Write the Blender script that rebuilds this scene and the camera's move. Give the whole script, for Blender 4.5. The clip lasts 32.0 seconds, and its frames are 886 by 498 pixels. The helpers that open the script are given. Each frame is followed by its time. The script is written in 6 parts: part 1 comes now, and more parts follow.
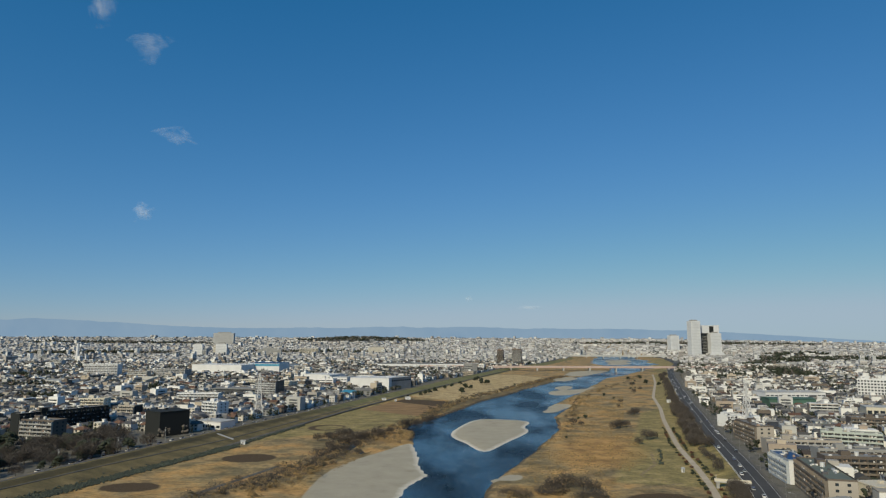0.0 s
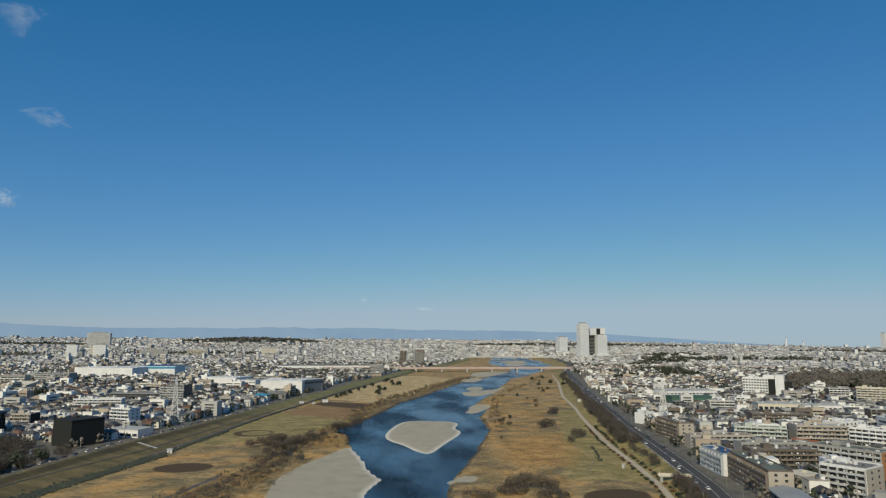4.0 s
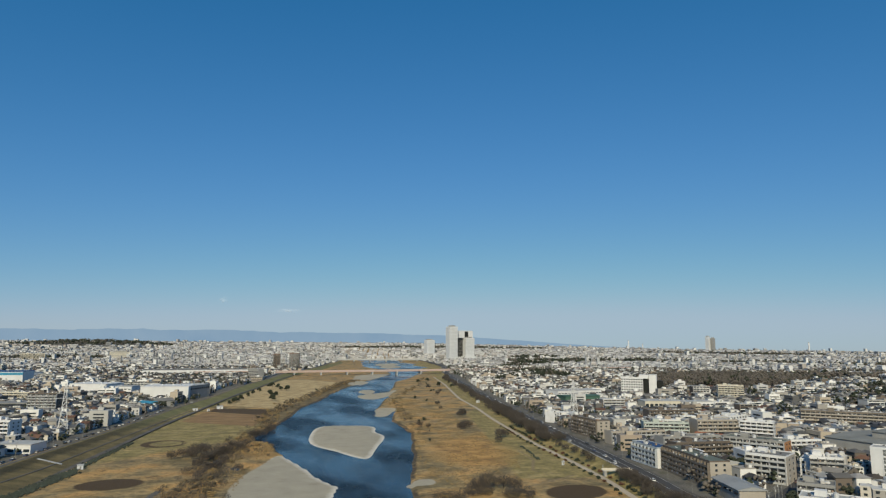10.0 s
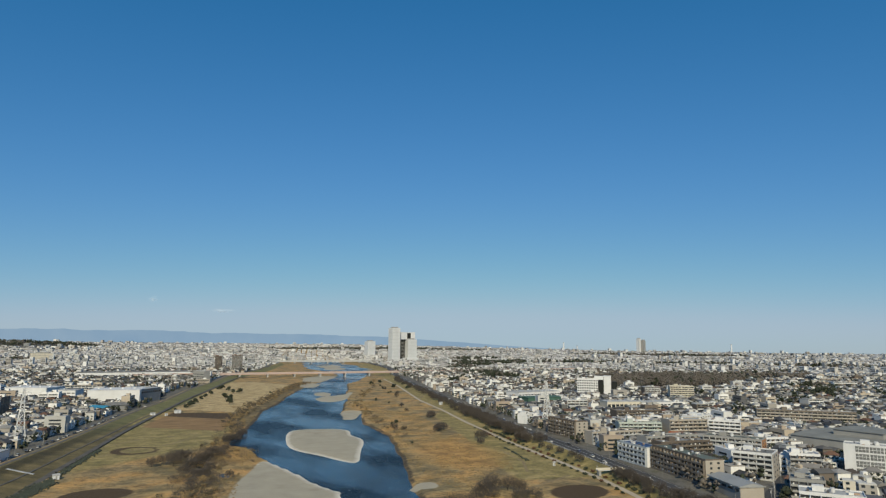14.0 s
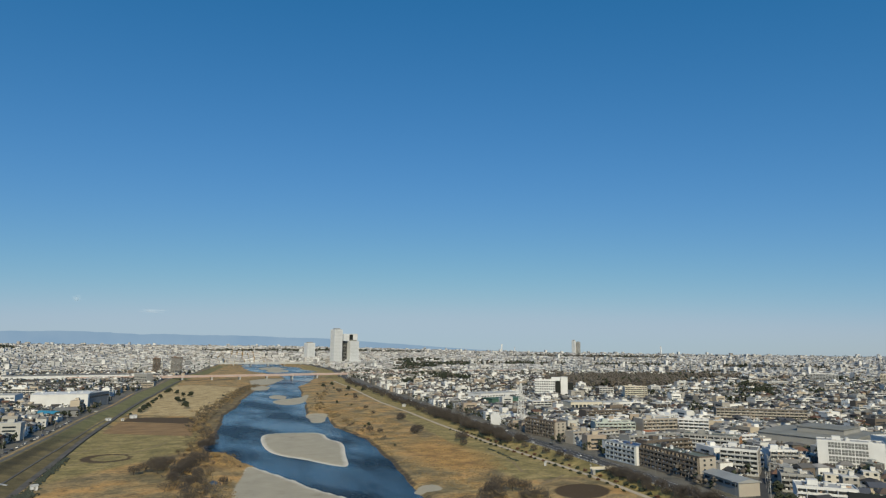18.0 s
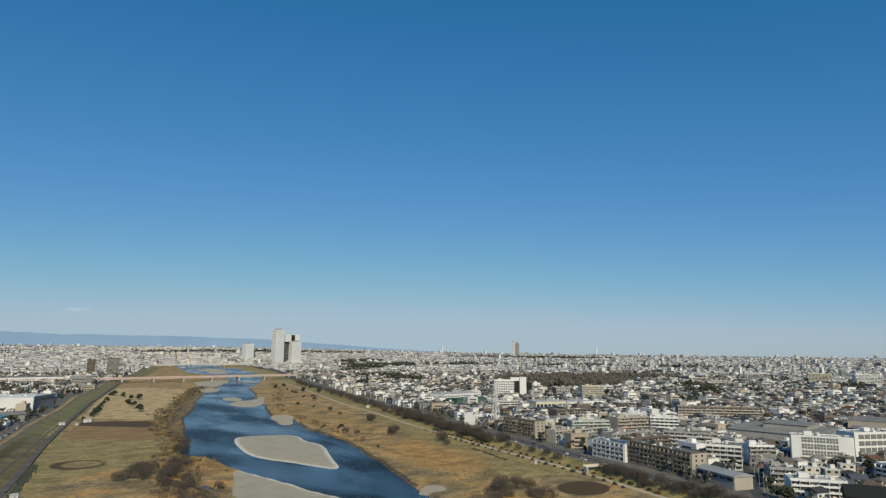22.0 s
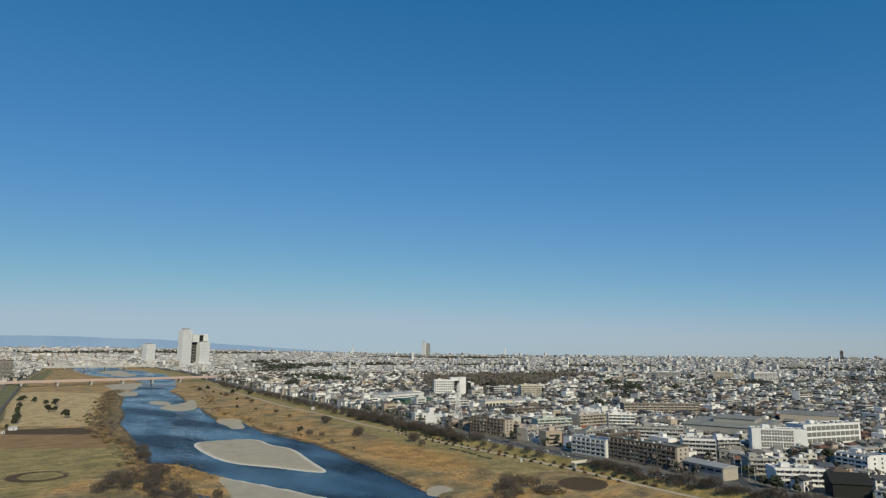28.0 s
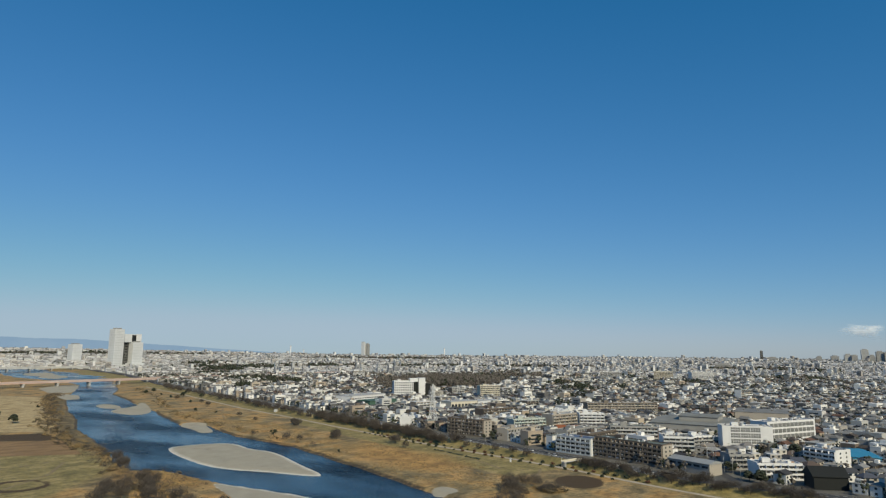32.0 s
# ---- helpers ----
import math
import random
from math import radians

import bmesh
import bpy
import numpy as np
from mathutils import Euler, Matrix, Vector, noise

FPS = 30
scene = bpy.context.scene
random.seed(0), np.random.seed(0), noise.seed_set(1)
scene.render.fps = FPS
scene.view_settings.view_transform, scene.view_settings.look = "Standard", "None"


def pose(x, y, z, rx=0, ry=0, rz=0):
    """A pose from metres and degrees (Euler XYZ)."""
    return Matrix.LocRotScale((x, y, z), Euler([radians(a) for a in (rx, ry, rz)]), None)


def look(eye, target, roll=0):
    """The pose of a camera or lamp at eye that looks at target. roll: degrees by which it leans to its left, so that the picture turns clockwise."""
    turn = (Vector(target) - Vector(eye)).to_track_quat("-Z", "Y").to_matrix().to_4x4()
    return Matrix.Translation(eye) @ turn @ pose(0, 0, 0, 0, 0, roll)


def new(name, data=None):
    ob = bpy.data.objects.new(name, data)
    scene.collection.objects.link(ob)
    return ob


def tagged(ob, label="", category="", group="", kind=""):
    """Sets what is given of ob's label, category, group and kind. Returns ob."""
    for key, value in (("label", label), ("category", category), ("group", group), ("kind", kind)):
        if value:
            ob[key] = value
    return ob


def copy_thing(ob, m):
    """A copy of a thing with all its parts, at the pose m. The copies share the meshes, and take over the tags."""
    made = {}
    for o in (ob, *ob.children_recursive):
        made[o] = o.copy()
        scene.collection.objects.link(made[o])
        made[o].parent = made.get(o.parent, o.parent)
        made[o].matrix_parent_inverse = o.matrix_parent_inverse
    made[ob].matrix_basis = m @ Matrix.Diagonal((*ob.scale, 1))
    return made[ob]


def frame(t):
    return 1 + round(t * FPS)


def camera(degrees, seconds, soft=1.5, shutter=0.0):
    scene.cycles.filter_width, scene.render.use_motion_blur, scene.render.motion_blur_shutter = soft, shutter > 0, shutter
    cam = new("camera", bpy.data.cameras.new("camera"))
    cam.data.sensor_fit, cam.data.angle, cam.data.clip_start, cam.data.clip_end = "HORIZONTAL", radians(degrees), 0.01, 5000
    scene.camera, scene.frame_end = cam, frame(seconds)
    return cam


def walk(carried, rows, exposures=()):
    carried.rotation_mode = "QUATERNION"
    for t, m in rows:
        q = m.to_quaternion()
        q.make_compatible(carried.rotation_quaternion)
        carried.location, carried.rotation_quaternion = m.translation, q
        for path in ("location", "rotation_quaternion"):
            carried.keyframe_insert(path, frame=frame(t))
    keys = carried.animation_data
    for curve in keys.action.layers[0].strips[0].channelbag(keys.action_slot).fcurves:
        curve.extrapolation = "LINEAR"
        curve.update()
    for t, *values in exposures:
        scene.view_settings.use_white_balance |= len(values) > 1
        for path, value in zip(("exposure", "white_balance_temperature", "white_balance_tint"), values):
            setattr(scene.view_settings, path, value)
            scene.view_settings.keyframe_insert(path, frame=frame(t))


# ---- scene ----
# ---- camera ----
PATH = [
    (0, 0.00, -0.00, 80.00, 2.314, 7.854, -0.178),
    (1, -11.49, 1.04, 79.74, -0.321, 7.875, -0.314),
    (2, -21.72, 1.95, 79.76, -2.791, 7.919, -0.327),
    (3, -31.10, 2.32, 80.11, -5.193, 7.959, -0.314),
    (4, -40.54, 3.00, 80.54, -7.568, 7.993, -0.326),
    (4.5, -45.49, 3.65, 80.65, -8.717, 8.022, -0.349),
    (6.5, -65.80, 7.35, 80.73, -13.205, 8.069, -0.443),
    (7, -70.76, 8.50, 80.75, -14.291, 8.084, -0.454),
    (8, -80.55, 11.12, 80.77, -16.443, 8.132, -0.449),
    (9, -90.30, 14.04, 80.72, -18.520, 8.213, -0.374),
    (10, -100.15, 17.26, 80.59, -20.302, 8.292, -0.382),
    (10.5, -105.16, 19.12, 80.58, -21.060, 8.314, -0.405),
    (11, -110.13, 21.09, 80.62, -21.814, 8.328, -0.428),
    (12, -119.70, 25.22, 80.85, -23.312, 8.355, -0.458),
    (13, -128.97, 29.62, 81.01, -24.812, 8.394, -0.455),
    (14, -138.17, 34.06, 80.93, -26.263, 8.460, -0.497),
    (14.5, -142.79, 36.42, 80.85, -27.000, 8.496, -0.511),
    (16.5, -161.38, 46.82, 80.55, -30.019, 8.612, -0.527),
    (17, -165.82, 49.46, 80.53, -30.747, 8.643, -0.535),
    (18, -174.30, 55.08, 80.57, -32.199, 8.660, -0.512),
    (19, -182.57, 60.94, 80.53, -33.650, 8.685, -0.470),
    (20, -190.76, 66.83, 80.12, -35.096, 8.746, -0.543),
    (21, -198.81, 73.10, 79.65, -36.544, 8.781, -0.565),
    (22, -206.77, 79.65, 79.37, -37.991, 8.807, -0.547),
    (23, -214.60, 86.31, 79.19, -39.411, 8.842, -0.520),
    (24, -221.77, 93.28, 78.98, -40.861, 8.848, -0.534),
    (25, -228.67, 100.44, 78.76, -42.306, 8.866, -0.548),
    (25.5, -232.21, 104.00, 78.66, -43.020, 8.870, -0.554),
    (27.5, -246.85, 118.35, 78.29, -45.934, 8.919, -0.482),
    (28, -250.49, 121.86, 78.29, -46.648, 8.935, -0.463),
    (29, -257.70, 128.66, 78.50, -48.095, 8.920, -0.496),
    (30, -265.04, 135.22, 78.84, -49.528, 8.908, -0.512),
    (31, -272.61, 142.41, 79.12, -50.973, 8.897, -0.518),
    (32, -280.50, 151.06, 79.27, -52.527, 8.993, -0.469),
]

cam = camera(69.63, 32.0, soft=1.25)
walk(cam, [(t, pose(x, y, z, 90 + pitch, roll, yaw)) for t, x, y, z, yaw, pitch, roll in PATH], [(0.0, -0.13), (7.0, -0.08), (12.0, -0.04), (18.0, -0.01), (32.0, -0.04)])

# ---- world and sun ----
SUN_TO = Vector((-0.45, -0.885, 0.64)).normalized()
world = bpy.data.worlds.new("world")
scene.world = world
world.use_nodes = True
wn = world.node_tree
sky = wn.nodes.new("ShaderNodeTexSky")
sky.sky_type = "NISHITA"
sky.sun_disc = False
sky.sun_elevation = math.asin(SUN_TO.z)
sky.sun_rotation = math.atan2(SUN_TO.x, SUN_TO.y)
sky.altitude = 50
sky.air_density, sky.dust_density, sky.ozone_density = 1.0, 0.05, 4.0
split, join = wn.nodes.new("ShaderNodeSeparateColor"), wn.nodes.new("ShaderNodeCombineColor")
wn.links.new(sky.outputs[0], split.inputs[0])
for ch, (power, gain) in enumerate(((1.0, 6.7), (0.77, 6.75), (0.67, 7.45))):
    a, b, c = (wn.nodes.new("ShaderNodeMath") for _ in range(3))
    a.operation, b.operation, c.operation = "MULTIPLY", "POWER", "MULTIPLY"
    a.inputs[1].default_value, b.inputs[1].default_value, c.inputs[1].default_value = (0.063, 0.078, 0.091)[ch], power, gain
    wn.links.new(split.outputs[ch], a.inputs[0])
    wn.links.new(a.outputs[0], b.inputs[0])
    wn.links.new(b.outputs[0], c.inputs[0])
    # deeper red loss overhead and a paler, flatter band at the horizon
    d, e = (wn.nodes.new("ShaderNodeMath") for _ in range(2))
    d.operation, e.operation = "MULTIPLY_ADD", "SMOOTH_MIN"
    d.inputs[1].default_value, d.inputs[2].default_value = ((1.27, -0.27), (1.03, 0.0), (1.09, -0.05))[ch]
    e.inputs[1].default_value, e.inputs[2].default_value = ((3.85, 1.0), (5.1, 1.6), (6.05, 1.6))[ch]
    f = wn.nodes.new("ShaderNodeMath")
    f.operation = "MAXIMUM"
    f.inputs[1].default_value = 0.12
    wn.links.new(c.outputs[0], d.inputs[0])
    wn.links.new(d.outputs[0], e.inputs[0])
    wn.links.new(e.outputs[0], f.inputs[0])
    wn.links.new(f.outputs[0], join.inputs[ch])
wn.links.new(join.outputs[0], wn.nodes["Background"].inputs[0])
wn.nodes["Background"].inputs[1].default_value = 0.1
sun = new("sun", bpy.data.lights.new("sun", "SUN"))
sun.data.energy, sun.data.angle, sun.data.color = 4.3, radians(0.5), (1.0, 0.885, 0.625)
sun.matrix_world = look((0, 0, 0), tuple(-SUN_TO))

# ---- materials ----
def node(nt, kind, **kw):
    n = nt.nodes.new(kind)
    for k, v in kw.items():
        n.inputs[k.replace("_", " ")].default_value = v
    return n


def ramp(nt, fac, stops):
    r = nt.nodes.new("ShaderNodeValToRGB")
    e = r.color_ramp.elements
    while len(e) < len(stops):
        e.new(0.5)
    for el, (p, c) in zip(e, stops):
        el.position, el.color = p, (*c, 1)
    nt.links.new(fac, r.inputs[0])
    return r.outputs[0]


def mix(nt, fac, a, b, how="MIX"):
    m = nt.nodes.new("ShaderNodeMix")
    m.data_type, m.blend_type = "RGBA", how
    for sock, v in ((m.inputs[0], fac), (m.inputs[6], a), (m.inputs[7], b)):
        if isinstance(v, (int, float)):
            sock.default_value = v
        elif isinstance(v, tuple):
            sock.default_value = (*v, 1)
        else:
            nt.links.new(v, sock)
    return m.outputs[2]


def mth(nt, op, a, b=None):
    m = nt.nodes.new("ShaderNodeMath")
    m.operation = op
    for i, v in enumerate((a, b)):
        if v is None:
            continue
        if isinstance(v, (int, float)):
            m.inputs[i].default_value = v
        else:
            nt.links.new(v, m.inputs[i])
    return m.outputs[0]


def noise_tex(nt, scale, detail=4, rough=0.55, stretch=None):
    tc = nt.nodes.new("ShaderNodeTexCoord")
    out = tc.outputs["Object"]
    if stretch:
        mp = nt.nodes.new("ShaderNodeMapping")
        mp.inputs["Scale"].default_value = stretch
        nt.links.new(out, mp.inputs[0])
        out = mp.outputs[0]
    n = node(nt, "ShaderNodeTexNoise", Scale=scale, Detail=detail, Roughness=rough)
    nt.links.new(out, n.inputs["Vector"])
    return n.outputs["Fac"]


def mat(name, base, rough=0.7, metal=0.0, vary=0.0, island=0.0, grain=0.25, scale=0.6, bump=0.0, palette=None):
    """A plain surface with two scales of variation; vary: per object; island: per piece; palette: colours picked per piece."""
    base = tuple(0.88 * k for k in base)
    m = bpy.data.materials.new(name)
    m.use_nodes = True
    nt = m.node_tree
    p = nt.nodes["Principled BSDF"]
    p.inputs["Roughness"].default_value, p.inputs["Metallic"].default_value = rough, metal
    col = None
    if palette:
        src = nt.nodes.new("ShaderNodeNewGeometry").outputs["Random Per Island"] if island else nt.nodes.new("ShaderNodeObjectInfo").outputs["Random"]
        r = nt.nodes.new("ShaderNodeValToRGB")
        r.color_ramp.interpolation = "CONSTANT"
        e = r.color_ramp.elements
        while len(e) < len(palette):
            e.new(0.5)
        for i, (el, c) in enumerate(zip(e, palette)):
            el.position, el.color = i / len(palette), (*(0.86 * k for k in c), 1)
        nt.links.new(src, r.inputs[0])
        col = r.outputs[0]
    else:
        col = mix(nt, 0.0, base, base)
        if vary or island:
            src = nt.nodes.new("ShaderNodeNewGeometry").outputs["Random Per Island"] if island else nt.nodes.new("ShaderNodeObjectInfo").outputs["Random"]
            k = vary or island
            col = mix(nt, 1.0, col, ramp(nt, src, [(0, (1 - k,) * 3), (1, (1 + k * 0.4,) * 3)]), "MULTIPLY")
    big, fine = noise_tex(nt, scale * 0.15, 3), noise_tex(nt, scale * 2.0, 5)
    col = mix(nt, 1.0, col, ramp(nt, big, [(0.3, (1 - grain,) * 3), (0.7, (1,) * 3)]), "MULTIPLY")
    col = mix(nt, 1.0, col, ramp(nt, fine, [(0.25, (1 - grain * 0.7,) * 3), (0.75, (1,) * 3)]), "MULTIPLY")
    nt.links.new(col, p.inputs["Base Color"])
    if bump:
        b = node(nt, "ShaderNodeBump", Strength=0.4, Distance=bump)
        nt.links.new(fine, b.inputs["Height"])
        nt.links.new(b.outputs[0], p.inputs["Normal"])
    return m


WHITE = mat("white_render", (0.77, 0.78, 0.79), 0.8, grain=0.14)
CREAM = mat("cream_render", (0.68, 0.63, 0.52), 0.8, grain=0.15)
BEIGE = mat("beige_tile", (0.44, 0.40, 0.345), 0.75, grain=0.15)
BROWN = mat("brown_tile", (0.15, 0.122, 0.10), 0.75, grain=0.2)
ORANGE = mat("orange_tile", (0.45, 0.22, 0.09), 0.75, grain=0.2)
GREY = mat("grey_concrete", (0.36, 0.36, 0.35), 0.85, grain=0.2)
PALE = mat("pale_grey_panels", (0.70, 0.72, 0.735), 0.75, grain=0.12)
LIGHTGREY = mat("light_concrete", (0.51, 0.52, 0.52), 0.85, grain=0.2)
DARK = mat("dark_cladding", (0.012, 0.015, 0.015), 0.9, grain=0.2)
TEAL = mat("pale_teal_paint", (0.50, 0.56, 0.52), 0.7, grain=0.15)
BLUEROOF = mat("blue_metal_roof", (0.02, 0.06, 0.18), 0.45, grain=0.2)
BLUESHEET = mat("bright_blue_sheet", (0.05, 0.30, 0.48), 0.5, grain=0.15)
GREENROOF = mat("green_grey_roof", (0.16, 0.19, 0.16), 0.8, grain=0.25)
GREENSHEET = mat("green_sheet", (0.075, 0.165, 0.13), 0.8, grain=0.3)
SILVER = mat("silver_metal_roof", (0.36, 0.37, 0.37), 0.6, 0.0, grain=0.18)
ROOFGREY = mat("grey_flat_roof", (0.27, 0.27, 0.26), 0.9, grain=0.3)
TERRACOTTA = mat("terracotta_tiles", (0.36, 0.12, 0.05), 0.8, grain=0.25)
GLASS = mat("window_glass", (0.035, 0.045, 0.055), 0.12, grain=0.1)
STEEL = mat("galvanised_steel", (0.68, 0.69, 0.70), 0.6, 0.1, grain=0.1)
BRIDGEPAINT = mat("pale_pink_steel", (0.54, 0.39, 0.34), 0.6, grain=0.12)
ASPHALT = mat("asphalt", (0.075, 0.075, 0.078), 0.9, grain=0.3, scale=0.8)
PATHGREY = mat("pale_path", (0.60, 0.51, 0.39), 0.9, grain=0.25, scale=0.8)
PAINT = mat("road_paint", (0.7, 0.7, 0.68), 0.7, grain=0.2)
BARK = mat("bark", (0.10, 0.075, 0.055), 0.9, grain=0.3)
TWIG = mat("bare_twigs", (0.118, 0.101, 0.087), 0.9, island=0.5, grain=0.2)
TWIGWOOD = mat("winter_wood", (0.168, 0.149, 0.13), 0.95, island=0.25, grain=0.2)
EVERGREEN = mat("evergreen_leaves", (0.042, 0.054, 0.028), 0.8, island=0.4, grain=0.2)
WINTERLEAF = mat("olive_brown_scrub", (0.165, 0.128, 0.068), 0.8, island=0.4, grain=0.2)
REED = mat("dry_reeds", (0.36, 0.25, 0.11), 0.9, island=0.35, grain=0.2)
RUSTBUSH = mat("russet_bush", (0.15, 0.07, 0.035), 0.8, island=0.5, grain=0.2)
TOWN_WALL = mat("town_walls", (0.6, 0.6, 0.6), 0.8, island=1, grain=0.15, palette=[
    (0.84, 0.84, 0.83), (0.50, 0.50, 0.48), (0.88, 0.88, 0.87), (0.52, 0.45, 0.36), (0.62, 0.62, 0.61), (0.42, 0.35, 0.28), (0.17, 0.14, 0.115), (0.86, 0.86, 0.84), (0.76, 0.76, 0.74), (0.40, 0.38, 0.35), (0.13, 0.13, 0.13), (0.90, 0.90, 0.88)])
# Far palettes: greyer and lower in contrast, distance haze put into the colours.
FAR_WALL = mat("hazed_far_walls", (0.6, 0.6, 0.6), 0.85, island=1, grain=0.1, palette=[
    (0.66, 0.67, 0.67), (0.48, 0.49, 0.50), (0.78, 0.78, 0.78), (0.44, 0.41, 0.38), (0.36, 0.37, 0.38), (0.58, 0.56, 0.53), (0.71, 0.72, 0.72)])
FAR_ROOF = mat("hazed_far_roofs", (0.3, 0.3, 0.3), 0.85, island=1, grain=0.1, palette=[
    (0.30, 0.305, 0.31), (0.42, 0.42, 0.42), (0.24, 0.235, 0.23), (0.54, 0.54, 0.54), (0.33, 0.30, 0.28), (0.62, 0.62, 0.62)])
TOWN_ROOF = mat("town_roofs", (0.3, 0.3, 0.3), 0.75, island=1, grain=0.2, palette=[
    (0.075, 0.075, 0.075), (0.14, 0.135, 0.13), (0.09, 0.072, 0.06), (0.05, 0.052, 0.055), (0.24, 0.235, 0.225), (0.16, 0.085, 0.055), (0.07, 0.075, 0.09), (0.10, 0.10, 0.10), (0.34, 0.33, 0.32), (0.055, 0.055, 0.058), (0.19, 0.19, 0.185), (0.42, 0.42, 0.41), (0.30, 0.30, 0.295)])
TOWN_FLAT = mat("town_flat_roofs", (0.5, 0.5, 0.5), 0.85, island=1, grain=0.2, palette=[
    (0.46, 0.46, 0.44), (0.60, 0.59, 0.56), (0.32, 0.32, 0.31), (0.72, 0.71, 0.68), (0.25, 0.28, 0.26), (0.42, 0.39, 0.34)])
HOUSE_WALL = mat("house_wall", (0.6, 0.6, 0.6), 0.8, grain=0.12, palette=[
    (0.74, 0.73, 0.70), (0.62, 0.60, 0.56), (0.78, 0.78, 0.77), (0.55, 0.47, 0.36), (0.42, 0.40, 0.37), (0.70, 0.66, 0.58)])
HOUSE_ROOF = mat("house_roof", (0.3, 0.3, 0.3), 0.7, grain=0.2, palette=[
    (0.10, 0.10, 0.105), (0.17, 0.165, 0.16), (0.13, 0.095, 0.075), (0.07, 0.072, 0.08), (0.26, 0.25, 0.24), (0.20, 0.11, 0.07), (0.09, 0.10, 0.13)])
CAR_PAINT = mat("car_paint", (0.6, 0.6, 0.6), 0.3, grain=0.05, palette=[(0.75, 0.75, 0.75), (0.05, 0.05, 0.055), (0.35, 0.36, 0.38), (0.75, 0.75, 0.76), (0.08, 0.1, 0.2), (0.5, 0.5, 0.5)])
HEDGE = mat("hedge_leaves", (0.062, 0.078, 0.055), 0.8, island=0.5, grain=0.3)
TAUPE = mat("taupe_tile", (0.215, 0.185, 0.152), 0.75, grain=0.25)
REDBROWN = mat("red_brown_tile", (0.22, 0.13, 0.09), 0.75, grain=0.2)
# White wall with the bluish shade of the road front put into its colour.
SHADEWHITE = mat("white_render_shaded", (0.46, 0.51, 0.56), 0.75, grain=0.2)
TOWERBAND = mat("tower_window_band", (0.56, 0.585, 0.60), 0.5, grain=0.15)
# Window glass darkened and dulled, with the shade of balcony recesses in its colour.
DEEPGLASS = mat("shaded_balcony_glass", (0.03, 0.033, 0.036), 0.5, grain=0.3, scale=2.0)
PALEGLASS = mat("curtained_glass", (0.27, 0.28, 0.28), 0.25, grain=0.4, scale=1.5)
ARENA = mat("dull_metal_roof", (0.285, 0.29, 0.27), 0.85, grain=0.25)
LANEGREY = mat("worn_lane", (0.155, 0.145, 0.13), 0.9, grain=0.3, scale=0.8)
FIELDLANE = mat("worn_field_lane", (0.165, 0.15, 0.132), 0.95, grain=0.5, scale=0.5)
CLUTTER = mat("balcony_clutter", (0.6, 0.6, 0.6), 0.8, island=1, grain=0.1, palette=[(0.78, 0.78, 0.76), (0.62, 0.60, 0.56), (0.30, 0.33, 0.40), (0.80, 0.79, 0.76), (0.42, 0.30, 0.22), (0.10, 0.10, 0.11)])
RUBBER = mat("tyre_rubber", (0.02, 0.02, 0.02), 0.9)

